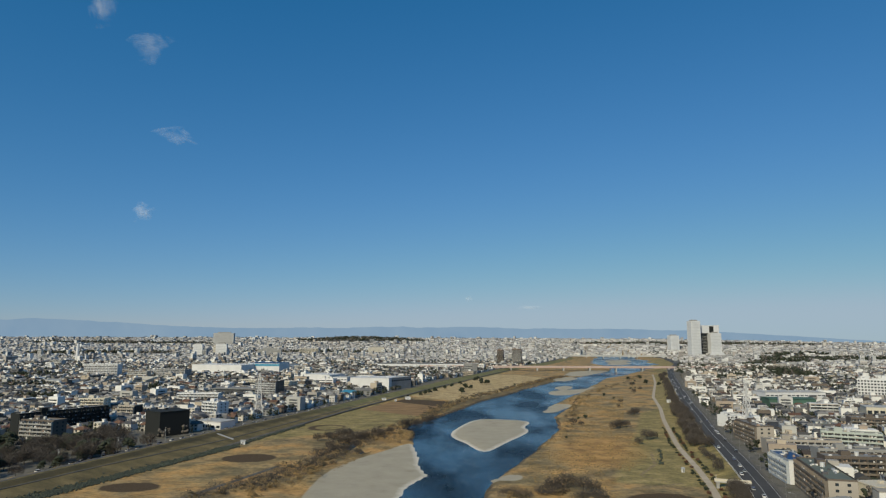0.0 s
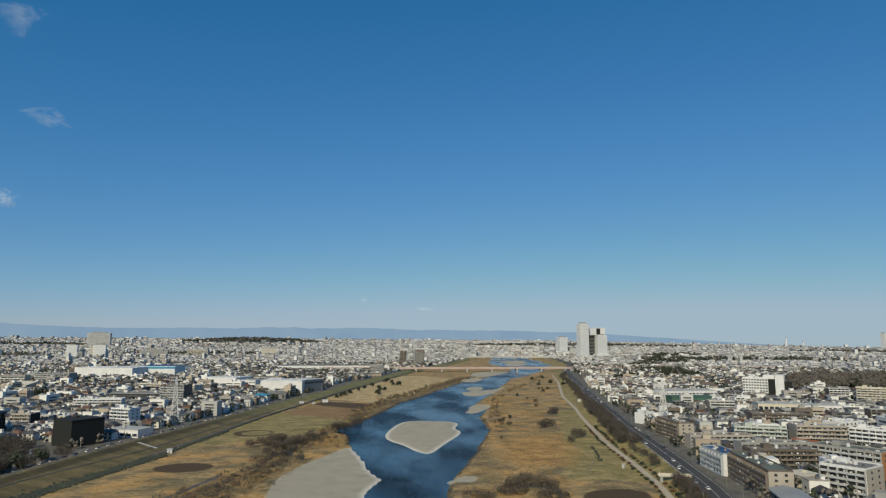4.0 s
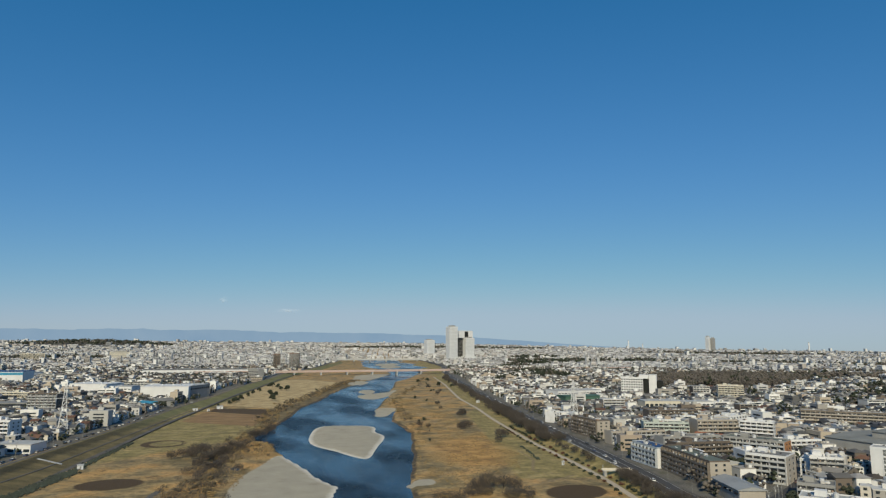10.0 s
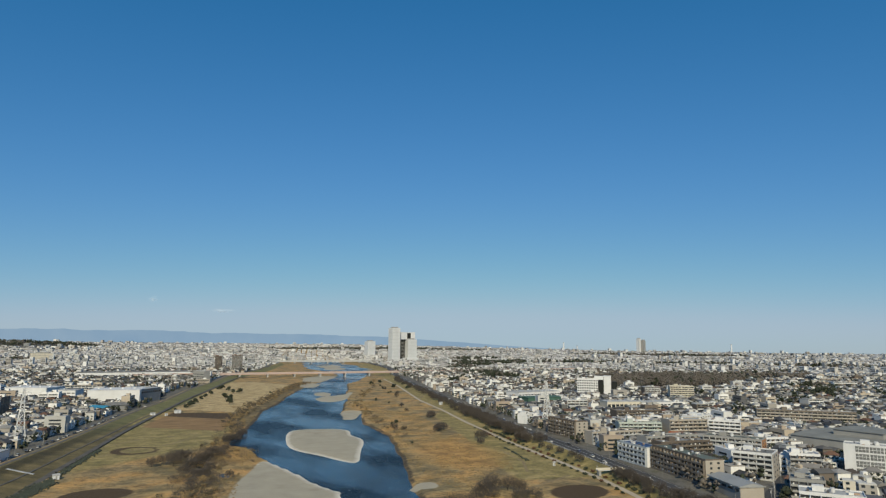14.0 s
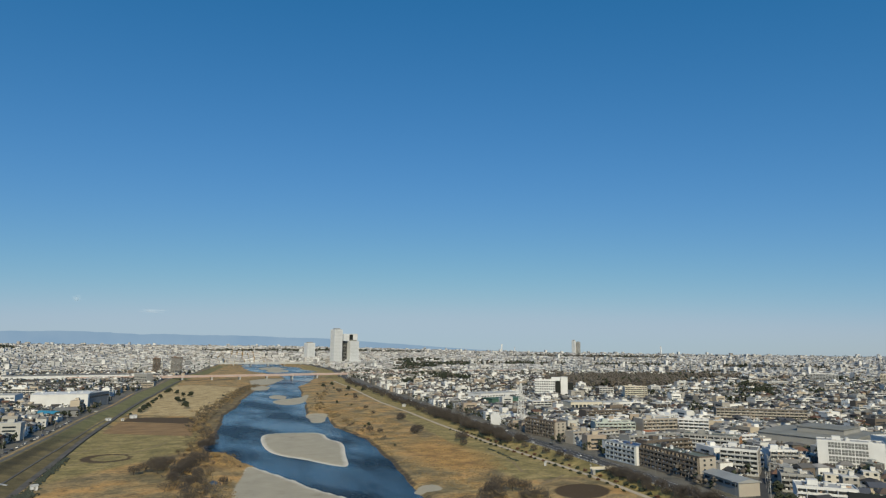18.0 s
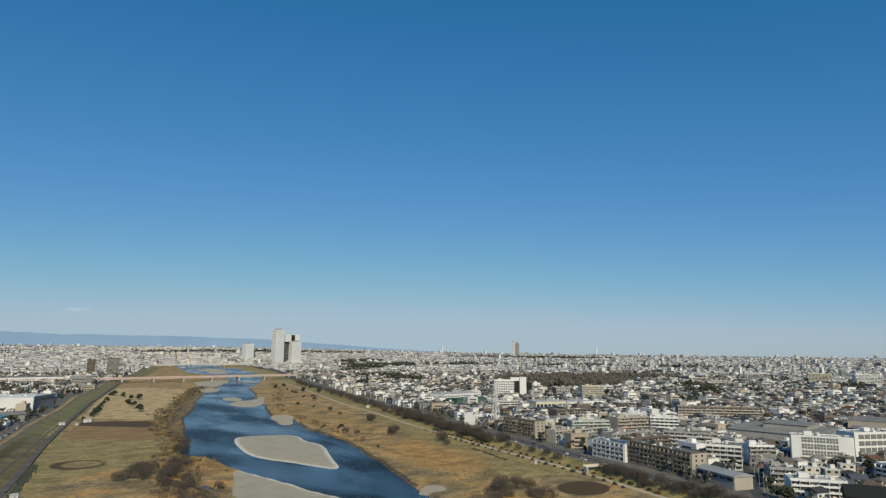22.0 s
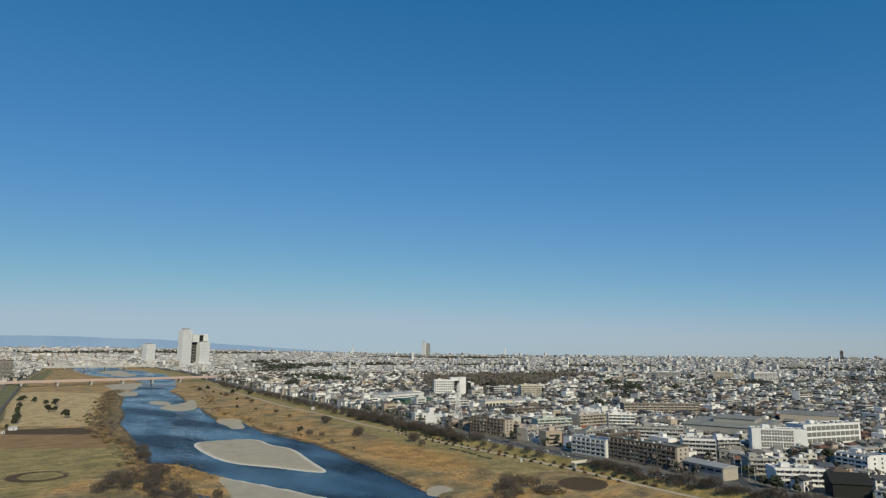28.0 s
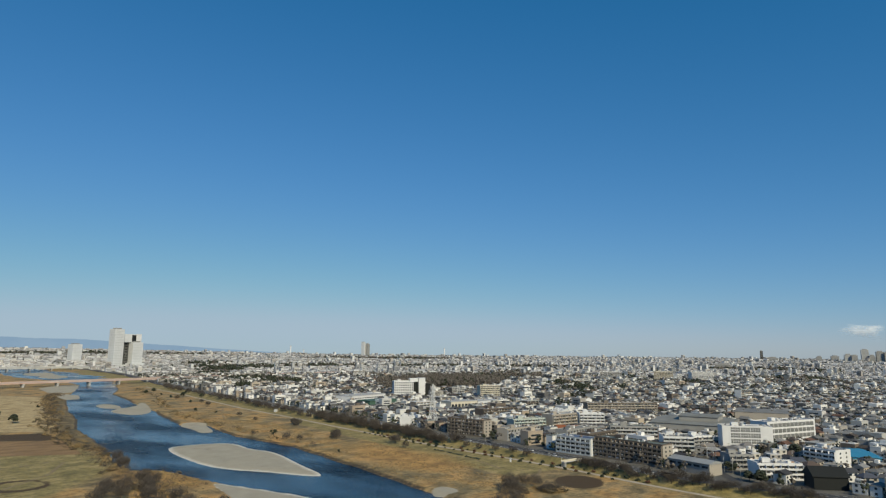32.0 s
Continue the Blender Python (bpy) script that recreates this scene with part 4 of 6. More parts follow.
hall((-171, 860), (-155, 846), 16, 5, BLUESHEET, BLUESHEET, "small workshop with a bright blue roof", pitch=2.5, name="workshop")
hall((-148, 855), (-131, 861), 16, 7, GREY, ROOFGREY, "grey gabled shed below the levee", pitch=3, name="storage_shed")
hall((-545, 1010), (-505, 994), 40, 9, CREAM, CREAM, "cream hall with a low pitched roof", pitch=5, name="public_hall")
slab_block((-702, 1154), (-640, 1156), 16, 9, WHITE, LIGHTGREY, "tall white slab flats across the town", balcony=WHITE, bay=6)
hall((-12, 1424), (6, 1394), 14, 21, GREY, LIGHTGREY, "grey slab building close to the bridge", bands=[(4, 1.5), (9, 1.5), (14, 1.5)], name="office_building")
slab_block((80, 1854), (97, 1850), 14, 14, REDBROWN, GREY, "tall red-brown residential block by the bridge", balcony=TAUPE, bay=6)
slab_block((122, 1844), (148, 1838), 14, 15, REDBROWN, GREY, "tall dark red-brown residential block by the bridge", balcony=GREY, bay=6)
hall((-225, 1582), (-2, 1590), 60, 12, WHITE, ROOFGREY, "very long factory hall with a grey roof", bands=[(3, 1.5)])
slab_block((-719, 2707), (-640, 2712), 20, 9, CREAM, LIGHTGREY, "large cream slab flats on the plain", balcony=CREAM, bay=12)
hall((-450, 1430), (-398, 1500), 60, 14, WHITE, LIGHTGREY, "pale factory shed with a long side")



def towers():
    for nm, x, y, lx, ly, h, lab, wall in (("high_rise", 900, 2612, 40, 32, 143, "tall pale residential tower by the bridge", PALE), ("high_rise", 946, 2650, 36, 20, 97, "narrow dark glazed tower between pale ones", DARK),
                                           ("high_rise", 988, 2640, 46, 32, 95, "pale office tower with a stepped glazed top", PALE), ("high_rise", 998, 3190, 44, 34, 76, "broad white tower beyond the bridge", PALE),
                                           ("high_rise", -1385, 3590, 110, 50, 68, "broad grey residential tower behind factories", LIGHTGREY), ("high_rise", -1040, 2440, 34, 26, 47, "white residential slab behind factories", WHITE), ("high_rise", -985, 2480, 20, 24, 43, "cream residential slab behind factories", CREAM),
                                           ("high_rise", -945, 2430, 40, 26, 49, "pale residential slab behind factories", WHITE), ("high_rise", -780, 2500, 90, 40, 28, "long grey office slab behind factories", GREY), ("high_rise", -420, 2900, 70, 40, 30, "cream residential slab across the plain", CREAM),
                                           ("high_rise", 2945, 3322, 18, 24, 96, "distant slender grey tower on the far skyline", PALE), ("high_rise", 2972, 3308, 18, 24, 86, "second pale tower beside the distant one", GREY),
                                           ("high_rise", 2650, 885, 90, 60, 24, "big dark grey block among far houses", GREY), ("high_rise", 4150, 1030, 14, 16, 60, "slender dark tower on the skyline", DARK), ("high_rise", 4100, 960, 90, 60, 22, "broad grey block on the skyline", GREY),
                                           ("high_rise", 4190, 640, 50, 40, 34, "hazy city tower on the skyline", GREY), ("high_rise", 4200, 575, 40, 36, 44, "hazy pale city tower on the skyline", LIGHTGREY), ("high_rise", 4185, 540, 26, 30, 40, "hazy city tower on the skyline", GREY),
                                           ("high_rise", 4205, 490, 36, 36, 72, "tallest hazy city tower on the skyline", LIGHTGREY), ("high_rise", 4190, 455, 26, 30, 40, "hazy city tower on the skyline", GREY), ("high_rise", 4210, 418, 34, 36, 62, "hazy blue-grey city tower on the skyline", GREY), ("high_rise", 4212, 380, 50, 36, 58, "hazy city tower on the skyline", GREY), ("high_rise", 4170, 720, 24, 30, 30, "hazy city tower on the skyline", GREY)):
        z = gz(x, y)
        yaw = 0.2
        ob = root(nm, pose(x, y, z, 0, 0, math.degrees(yaw)), lab, "tower", "high-rises on the skyline")
        part("wall", Shape().box(0, 0, -3, lx, ly, h + 3), wall, ob)
        part("roof_plant", Shape().box(0, 0, h, lx * 0.6, ly * 0.6, 5), GREY, ob)
        if "stepped" in lab:
            part("upper_block", Shape().box(-14, 6, h, 74, 18, 31, bottom=True), PALE, ob)
            part("dark_panel", Shape().box(-11, -3.4, h + 2, 18, 1.2, 26, bottom=True), DARK, ob)
            part("white_panel", Shape().box(11, -3.6, h + 4, 20, 1.4, 28, bottom=True), WHITE, ob)
            part("podium", Shape().box(-4, -10, -3, 62, 30, 19), PALE, ob)
        k = int(h / 6)
        bm = Shape().box(0, -ly / 2 - 0.1, 0, lx * 0.86, 0.5, 1.4, bottom=True).box(-lx / 2 - 0.1, 0, 0, 0.5, ly * 0.8, 1.4, bottom=True).mesh("window_band", TOWERBAND if wall in (PALE, WHITE) else GREY)
        for i in range(k):
            w = part("window_band", bm, None, ob)
            w.location = (0, 0, 3 + i * 6)
        claim(x, y, lx / 2, ly / 2, yaw)


claim(-298, 408, 58, 84, -0.25)  # park with bare trees by the levee
claim(-272, 492, 26, 26, -0.3)
for (ax, ay), (bx, by) in zip(LANE[:-1], LANE[1:]):
    claim((ax + bx) / 2, (ay + by) / 2, math.hypot(bx - ax, by - ay) / 2, 3.2, math.atan2(by - ay, bx - ax))
towers()
for x, y, h in ((2564, 3635, 62), (3331, 2907, 62), (2650, 3600, 40), (-1180, 1900, 55)):
    ch = root("chimney", pose(x, y, gz(x, y)), "tall thin white incinerator chimney", "chimney")
    part("shaft", Shape().tube((0, 0, -2), (0, 0, h), 5.0 if h > 45 else 3.5, 4.0 if h > 45 else 3.0, 10), WHITE, ch)
    part("rim", Shape().tube((0, 0, h), (0, 0, h + 2), 4.4, 4.4, 10), GREY, ch)


# ---- bridges ----
def bridge(a, b, z, width, paint, label, piers, depth):
    ang = math.atan2(b[1] - a[1], b[0] - a[0])
    n = math.hypot(b[0] - a[0], b[1] - a[1])
    ob = root("bridge", Matrix.Translation((a[0], a[1], 0)) @ Matrix.Rotation(ang, 4, "Z"), label, "bridge")
    part("deck", Shape().box(n / 2, 0, z - 0.6, n, width, 0.7, bottom=True), LIGHTGREY, ob)
    for s in (-1, 1):
        part("girder", Shape().box(n / 2, s * (width / 2 - 0.5), z - depth, n, 0.6, depth - 0.6, bottom=True), paint, ob, "painted steel girder")
        part("railing", Shape().box(n / 2, s * (width / 2 - 0.1), z + 0.1, n, 0.15, 1.2, bottom=True), paint, ob)
    for i in range(piers):
        x = n * (i + 0.5) / piers
        pier = part("pier", Shape().box(x, 0, -4, 3.0, width * 0.8, z - depth + 2.2), LIGHTGREY, ob)
        part("pier_cap", Shape().box(x, 0, z - depth - 1.8, 4.2, width * 0.95, 1.8, bottom=True), LIGHTGREY, pier)


claim(640, 1588, 460, 13, 0.034)
bridge((-120, 1562), (1080, 1603), 10, 14, BRIDGEPAINT, "long pale pink girder bridge over the river", 19, 3.2)
bridge((-160, 2560), (880, 2530), 11, 18, LIGHTGREY, "far white railway viaduct on many piers", 16, 5.0)


# ---- the town's small houses ----
FOREST = [(915, 1065, 190, 130, 0.05, 0.08), (735, 985, 95, 75, 0.1, 0.1), (830, 935, 110, 55, 0.1, 0.1), (1060, 1020, 70, 44, -0.1, 0.85), (560, 870, 16, 20, 0.3, 0.9), (1240, 1120, 150, 85, -0.25, 0.15), (1540, 1280, 85, 40, -0.5, 0.4), (1030, 1450, 72, 36, -0.3, 0.3), (672, 1455, 50, 66, -0.2, 0.85), (815, 1840, 48, 50, 0.2, 0.8),
          (465, 1195, 16, 16, 0.0, 0.9), (520, 1280, 16, 12, 0.0, 0.9), (700, 940, 26, 14, 0.2, 0.8), (872, 714, 56, 16, -0.1, 0.9), (1005, 810, 55, 20, -0.2, 0.8), (815, 662, 28, 12, -0.6, 0.9), (970, 656, 26, 13, 0.0, 0.9), (1058, 513, 20, 11, -0.6, 0.9),
          (655, 744, 16, 8, 0.0, 0.9), (650, 596, 26, 7, -0.4, 0.8), (484, 545, 14, 7, -0.3, 0.9), (1480, 860, 60, 16, -0.4, 0.7), (1290, 620, 40, 14, -0.5, 0.8),
          (-700, 2900, 330, 50, 0.1, 0.5), (1500, 2200, 260, 60, -0.3, 0.6), (1130, 2300, 120, 46, 0.1, 0.7), (1350, 2720, 130, 50, 0.0, 0.8), (-1900, 3500, 500, 60, 0.3, 0.6), (-650, 3925, 400, 120, 0.05, 0.7), (-1610, 2560, 170, 50, 0.5, 0.8), (640, 1305, 52, 42, 0.3, 0.85), (500, 1238, 24, 18, 0.3, 0.9), (950, 2000, 95, 60, 0.4, 0.8), (1180, 2140, 130, 44, 0.2, 0.8), (1300, 3800, 700, 70, -0.2, 0.6), (2600, 2800, 500, 70, -0.7, 0.5),
          (2200, 1500, 300, 50, -0.8, 0.5), (2600, 700, 60, 250, 0.2, 0.5), (1700, 500, 40, 120, 0.2, 0.5), (-1500, 2600, 300, 50, 0.3, 0.6), (1900, 1900, 200, 50, -0.6, 0.6), (1150, 560, 30, 14, 0, 0.8),
          (-520, 760, 30, 14, 0.0, 0.8), (-640, 930, 40, 12, 0.2, 0.8), (-800, 1180, 60, 16, 0.1, 0.8), (-430, 880, 24, 10, 0.1, 0.9)]


def in_forest(x, y):
    for cx, cy, a, b, t, _ in FOREST:
        dx, dy = x - cx, y - cy
        u, v = math.cos(t) * dx + math.sin(t) * dy, -math.sin(t) * dx + math.cos(t) * dy
        if (u / a) ** 2 + (v / b) ** 2 < 1:
            return True
    return False


def house_models():
    """A few small houses with wall, roof, door and windows, from which the street is copied."""
    out = []
    for i, (lx, ly, floors, kind) in enumerate(((8.5, 7, 2, "gable"), (8, 6.5, 2, "hip"), (9, 7, 2, "hip"), (8, 7, 3, "flat"), (7, 7, 2, "gable"), (9, 7, 2, "flat"), (8, 7.5, 2, "hip"))):
        h = floors * 2.7
        ob = root("house", pose(0, 0, -60), {"gable": "small house with a dark gabled roof", "hip": "small house with a hipped tile roof", "flat": "small three-storey house with a flat roof"}[kind], "house", "small town houses")
        part("wall", Shape().box(0, 0, -1, lx, ly, h + 1), HOUSE_WALL, ob)
        if kind == "flat":
            part("roof", Shape().box(0, 0, h, lx + 0.2, ly + 0.2, 0.5, bottom=True).box(lx * 0.2, ly * 0.2, h + 0.5, lx * 0.3, ly * 0.3, 2.2), TOWN_FLAT, ob)
        else:
            part("roof", Shape().gable(0, 0, h, lx, ly, 2.3, 0, 0, 0.6, 0.2, ly * 0.5 if kind == "hip" else 0), HOUSE_ROOF, ob)
        wm = Shape().box(0, 0, 0, 1.7, 0.14, 1.3, bottom=True).mesh("window", GLASS)
        for f in range(floors):
            for x, y, r in ((-lx * 0.25, -ly / 2 - 0.02, 0), (lx * 0.25, -ly / 2 - 0.02, 0), (-lx / 2 - 0.02, 0, math.pi / 2)):
                w = part("window", wm, None, ob)
                w.location, w.rotation_euler = (x, y, f * 2.8 + 0.9), (0, 0, r)
        out.append((ob, lx, ly))
    return out


def town():
    rnd = random.Random(11)
    models = house_models()
    near, mid, far = 0, Shape(), Shape()
    # houses whose places show clearly by the road, the lane and the school
    for x, y, k, turn in ((243, 297, 0, -58), (222, 297, 2, -58), (276, 283, 3, -55), (266, 274, 1, -55), (288, 270, 0, -55), (238, 247, 3, -55), (243, 240, 1, -55), (188, 200, 4, -50), (176, 190, 2, -50), (254, 205, 0, -58),
                          (248, 195, 2, -58), (279, 321, 3, -60), (300, 321, 1, -60), (196, 258, 2, -48), (212, 246, 3, -48), (226, 262, 5, -55), (200, 279, 1, -50), (212, 232, 0, -48), (200, 222, 2, -48), (190, 230, 4, -48), (186, 244, 0, -48)):
        if free(x, y, 1.0):
            ob, lx, ly = models[k]
            copy_thing(ob, pose(x, y, gz(x, y), 0, 0, turn))
            claim(x, y, lx / 2, ly / 2, radians(turn))
    base = []
    for side in (0, 1):
        ang = radians(-17 if side else -15)
        c, s = math.cos(ang), math.sin(ang)
        for ring, (r0, r1, du, dv) in enumerate(((0, 1000, 11.0, 10.0), (1000, 1900, 12.5, 11.5), (1900, 3100, 19, 17), (3100, 4750, 27, 24))):
            nu, nv = int(4900 / du), int(4900 / dv)
            U, V = np.meshgrid(np.arange(-nu, nu + 1), np.arange(-nv // 3, nv + 1))
            U, V = U.ravel(), V.ravel()
            blocku, blockv = np.floor_divide(U, 2), np.floor_divide(V, 6)
            u = U * du + blocku * (4.5 if ring < 2 else 3.0)
            v = V * dv + blockv * (6.0 if ring < 2 else 3.0)
            x, y = c * u - s * v, s * u + c * v
            r = np.hypot(x - EYE[0], y - EYE[1])
            az = np.degrees(np.arctan2(x - EYE[0], y - EYE[1]))
            ok = (r >= r0) & (r < r1) & (az > (-52 if side == 0 else -10)) & (az < (60 if side == 0 else 100))
            x, y = x[ok], y[ok]
            dl, sl = seg_dist(x, y, LEVEE)
            dr, sr = seg_dist(x, y, ROAD)
            ok = (dl * sl < -20) if side == 0 else (dr * sr > 18)
            ok |= (np.hypot(x - EYE[0], y - EYE[1]) > 2780)
            if side == 0:
                ok &= ~((dr * sr > 18) & (np.hypot(x, y) > 2780))
            else:
                ok &= (dr * sr > 18)
            x, y = x[ok], y[ok]
            jx, jy = np.random.RandomState(5 + ring).uniform(-1.2, 1.2, (2, len(x)))
            z = ground_z(x, y)
            for X, Y, Z in zip(x + jx, y + jy, z):
                base.append((ring, float(X), float(Y), float(Z), ang, side))
    # larger slab blocks of flats first, with the ground round them kept free
    blocks = [b for b in base if b[0] < 2 and not in_forest(b[1], b[2])]
    rnd.shuffle(blocks)
    made = 0
    for ring, x, y, z, ang, side in blocks:
        if made >= 190:
            break
        n, d, fl = rnd.uniform(16, 52 if ring else 30), rnd.uniform(10, 14), rnd.choice((2, 3, 3, 4, 4, 5, 6) if ring else (2, 2, 3, 3, 4, 4))
        if side == 0 and rnd.random() < 0.4:
            n, d, fl = rnd.uniform(30, 70), rnd.uniform(20, 40), 3
        if not free(x, y, n * 0.5 + 4) or (ring == 0 and rnd.random() < 0.45):
            continue
        yaw = ang + rnd.choice((0, 0, math.pi / 2)) + rnd.uniform(-0.15, 0.15)
        claim(x, y, n / 2, d / 2, yaw)
        made += 1
        h = fl * 2.9
        mid.box(x, y, z - 1, n, d, h + 1, yaw, 0)
        mid.box(x, y, z + h, n + 0.3, d + 0.3, 0.6, yaw, 2)
        c, s = math.cos(yaw), math.sin(yaw)
        for u in ((-0.3, 0.25) if n > 30 else (0.1,)):
            mid.box(x + c * u * n, y + s * u * n, z + h + 0.6, rnd.uniform(3, 6), 4, 2.4, yaw, 0)
        for f in range(fl):
            mid.box(x, y, z + f * 2.9 + 0.9, n * 0.94, d + 0.14, 1.4, yaw, 3, bottom=True)
            if d < 20:
                for sg in (-1, 1):
                    mid.box(x - s * sg * (d / 2 + 0.6), y + c * sg * (d / 2 + 0.6), z + f * 2.9 + 0.1, n * 0.96, 1.2, 1.0, yaw, 0, bottom=True)
                k = int(n / 5)
                for i in range(k + 1):
                    u = (i / k - 0.5) * n * 0.95
                    mid.box(x + c * u, y + s * u, z + f * 2.9, 0.35, d + 1.6, 2.9, yaw, 0)
    for ring, x, y, z, ang, side in base:
        if rnd.random() < (0.07 if ring < 2 else 0.12):
            continue
        if in_forest(x, y) or (ring < 3 and not free(x, y, 5.5)):
            continue
        yaw = ang + rnd.choice((0, 0, math.pi / 2)) + rnd.uniform(-0.06, 0.06)
        if ring == 0 and ((side == 1 and x < 360 and y < 560) or (side == 0 and x > -330 and y < 640)) and near < 262:
            ob, lx, ly = rnd.choice(models)
            copy_thing(ob, pose(x, y, z, 0, 0, math.degrees(yaw)))
            near += 1
            continue
        k = rnd.random()
        if ring < 2:
            lx, ly, h = rnd.uniform(6.5, 9.5), rnd.uniform(5.6, 7.8), rnd.choice((4.9, 5.2, 5.5, 5.8, 7.6))
            if k < 0.68:
                mid.box(x, y, z - 1, lx, ly, h + 1, yaw, 0)
                mid.gable(x, y, z + h, lx, ly, rnd.uniform(1.6, 2.4), yaw, 1, 0.5, 0.2, ly * 0.5 if rnd.random() < 0.5 else 0)
            elif k < 0.965:
                h += rnd.choice((0, 0, 2.6))
                mid.box(x, y, z - 1, lx + 1, ly + 1, h + 1, yaw, 0)
                mid.box(x, y, z + h, lx + 1.2, ly + 1.2, 0.35, yaw, 2)
                if rnd.random() < 0.5:
                    mid.box(x + 1, y + 1, z + h, 3, 2.5, 2.2, yaw, 0)
            else:
                h = rnd.choice((8, 9, 11, 11, 14))
                mid.box(x, y, z - 1, lx + rnd.uniform(3, 14), ly + 3, h + 1, yaw, 0)
                mid.box(x, y, z + h, 5, 4, 2.5, yaw, 0)
                for f in range(int(h / 3)):
                    mid.box(x, y, z + f * 3 + 0.9, lx + 2.5, ly + 3.3, 1.3, yaw, 3, bottom=True)
            c, s = math.cos(yaw), math.sin(yaw)
            for f in range(2):
                zz = z + 0.9 + 2.8 * f
                for u in ((-0.27, 0.24) if ring == 0 else (0.0,)):
                    mid.box(x + c * u * lx, y + s * u * lx, zz, lx * 0.2, ly + (1.16 if k >= 0.68 else 0.14), 1.25, yaw, 3)
                if ring == 0:
                    mid.box(x, y, zz, lx + (1.16 if k >= 0.68 else 0.14), ly * 0.22, 1.25, yaw, 3)
            if ring == 0 and k >= 0.68:
                for _ in range(3):
                    mid.box(x + rnd.uniform(-3, 3), y + rnd.uniform(-2.5, 2.5), z + h + 0.35, rnd.uniform(0.8, 2.0), rnd.uniform(0.8, 1.5), rnd.uniform(0.7, 1.6), yaw, rnd.choice((0, 1, 2)))
        else:
            g = 1.0 if ring == 2 else 1.5
            lx, ly = rnd.uniform(9, 19) * g, rnd.uniform(7, 12) * g
            h = rnd.choice((5, 5, 6, 6, 7, 8, 9))
            if k > 0.955:
                h *= rnd.uniform(1.8, 3.2)
            if k < 0.4:
                far.box(x, y, z - 2, lx, ly, h + 2, yaw, 0)
                far.gable(x, y, z + h, lx, ly, 2.5 * g, yaw, 1, 0.4, 0.2, 2)
            else:
                far.box(x, y, z - 2, lx, ly, h + 2, yaw, 0, top=0)
                far.box(x, y, z + h, lx * 0.97, ly * 0.97, 0.5, yaw, 2)
            if k > 0.9:
                for f in range(int(h / 4)):
                    far.box(x, y, z + 1 + f * 4, lx * 0.9, ly + 0.6, 1.6, yaw, 3, bottom=True)
    for ob, _, _ in models:
        for o in (*ob.children_recursive, ob):
            bpy.data.objects.remove(o)
    mats = [TOWN_WALL, TOWN_ROOF, TOWN_FLAT, GLASS]
    whole("town_houses", mid, mats, "dense pale houses and small flats of the town", "houses", kind="stuff")
    whole("far_town", far, [FAR_WALL, FAR_ROOF, FAR_ROOF, GLASS], "distant sprawl of buildings in haze-paled colours to the horizon", "houses", kind="stuff")
    print("houses", len(base), near, len(mid.f), len(far.f))


town()


# ---- trees, scrub and reeds ----
def leafy(shape, c, r, h, n, rnd, size, m=0):
    """A crown of many small clumps within an uneven round body."""
    lobes = [(rnd.uniform(-0.5, 0.5) * r, rnd.uniform(-0.5, 0.5) * r, rnd.uniform(0.25, 0.8) * h, rnd.uniform(0.45, 0.75) * r) for _ in range(5)]
    for _ in range(n):
        lx, ly, lz, lr = rnd.choice(lobes)
        a, e, q = rnd.uniform(0, 6.283), rnd.uniform(-0.6, 1.4), rnd.uniform(0.7, 1.0) * lr
        k = size * rnd.uniform(0.6, 1.3)
        shape.clump((c[0] + lx + q * math.cos(a) * math.cos(e), c[1] + ly + q * math.sin(a) * math.cos(e), c[2] + lz + 0.6 * q * math.sin(e)), k, k * 0.7, m, rnd)


def twiggy(shape, c, r, h, n, rnd, m=0, long=1.4, wide=0.10):
    """A cloud of thin bare twigs that point up and out."""
    for _ in range(n):
        a, q, k = rnd.uniform(0, 6.283), math.sqrt(rnd.random()) * r, rnd.random()
        z = h * (0.25 + 0.75 * k * (1 - 0.45 * (q / r) ** 2))
        x, y = c[0] + q * math.cos(a), c[1] + q * math.sin(a)
        d = Vector((math.cos(a) * rnd.uniform(0.1, 1), math.sin(a) * rnd.uniform(0.1, 1), rnd.uniform(0.3, 1.2))).normalized() * long * rnd.uniform(0.5, 1.3)
        w = Vector((rnd.uniform(-1, 1), rnd.uniform(-1, 1), 0.2)).normalized() * wide
        p = Vector((x, y, c[2] + z))
        shape.add([tuple(p - w), tuple(p + w), tuple(p + d)], [(0, 1, 2)], m)


def limbs(shape, h, r, rnd, n=6, trunk=0.22):
    shape.tube((0, 0, -0.5), (0, 0, h * 0.4), trunk, trunk * 0.7, 6)
    for i in range(n):
        a = 6.283 * i / n + rnd.uniform(-0.3, 0.3)
        mid = (math.cos(a) * r * 0.35, math.sin(a) * r * 0.35, h * rnd.uniform(0.5, 0.65))
        shape.tube((0, 0, h * rnd.uniform(0.28, 0.4)), mid, trunk * 0.55, trunk * 0.35, 5)
        shape.tube(mid, (math.cos(a) * r * 0.75, math.sin(a) * r * 0.75, h * rnd.uniform(0.75, 0.95)), trunk * 0.35, trunk * 0.1, 4)


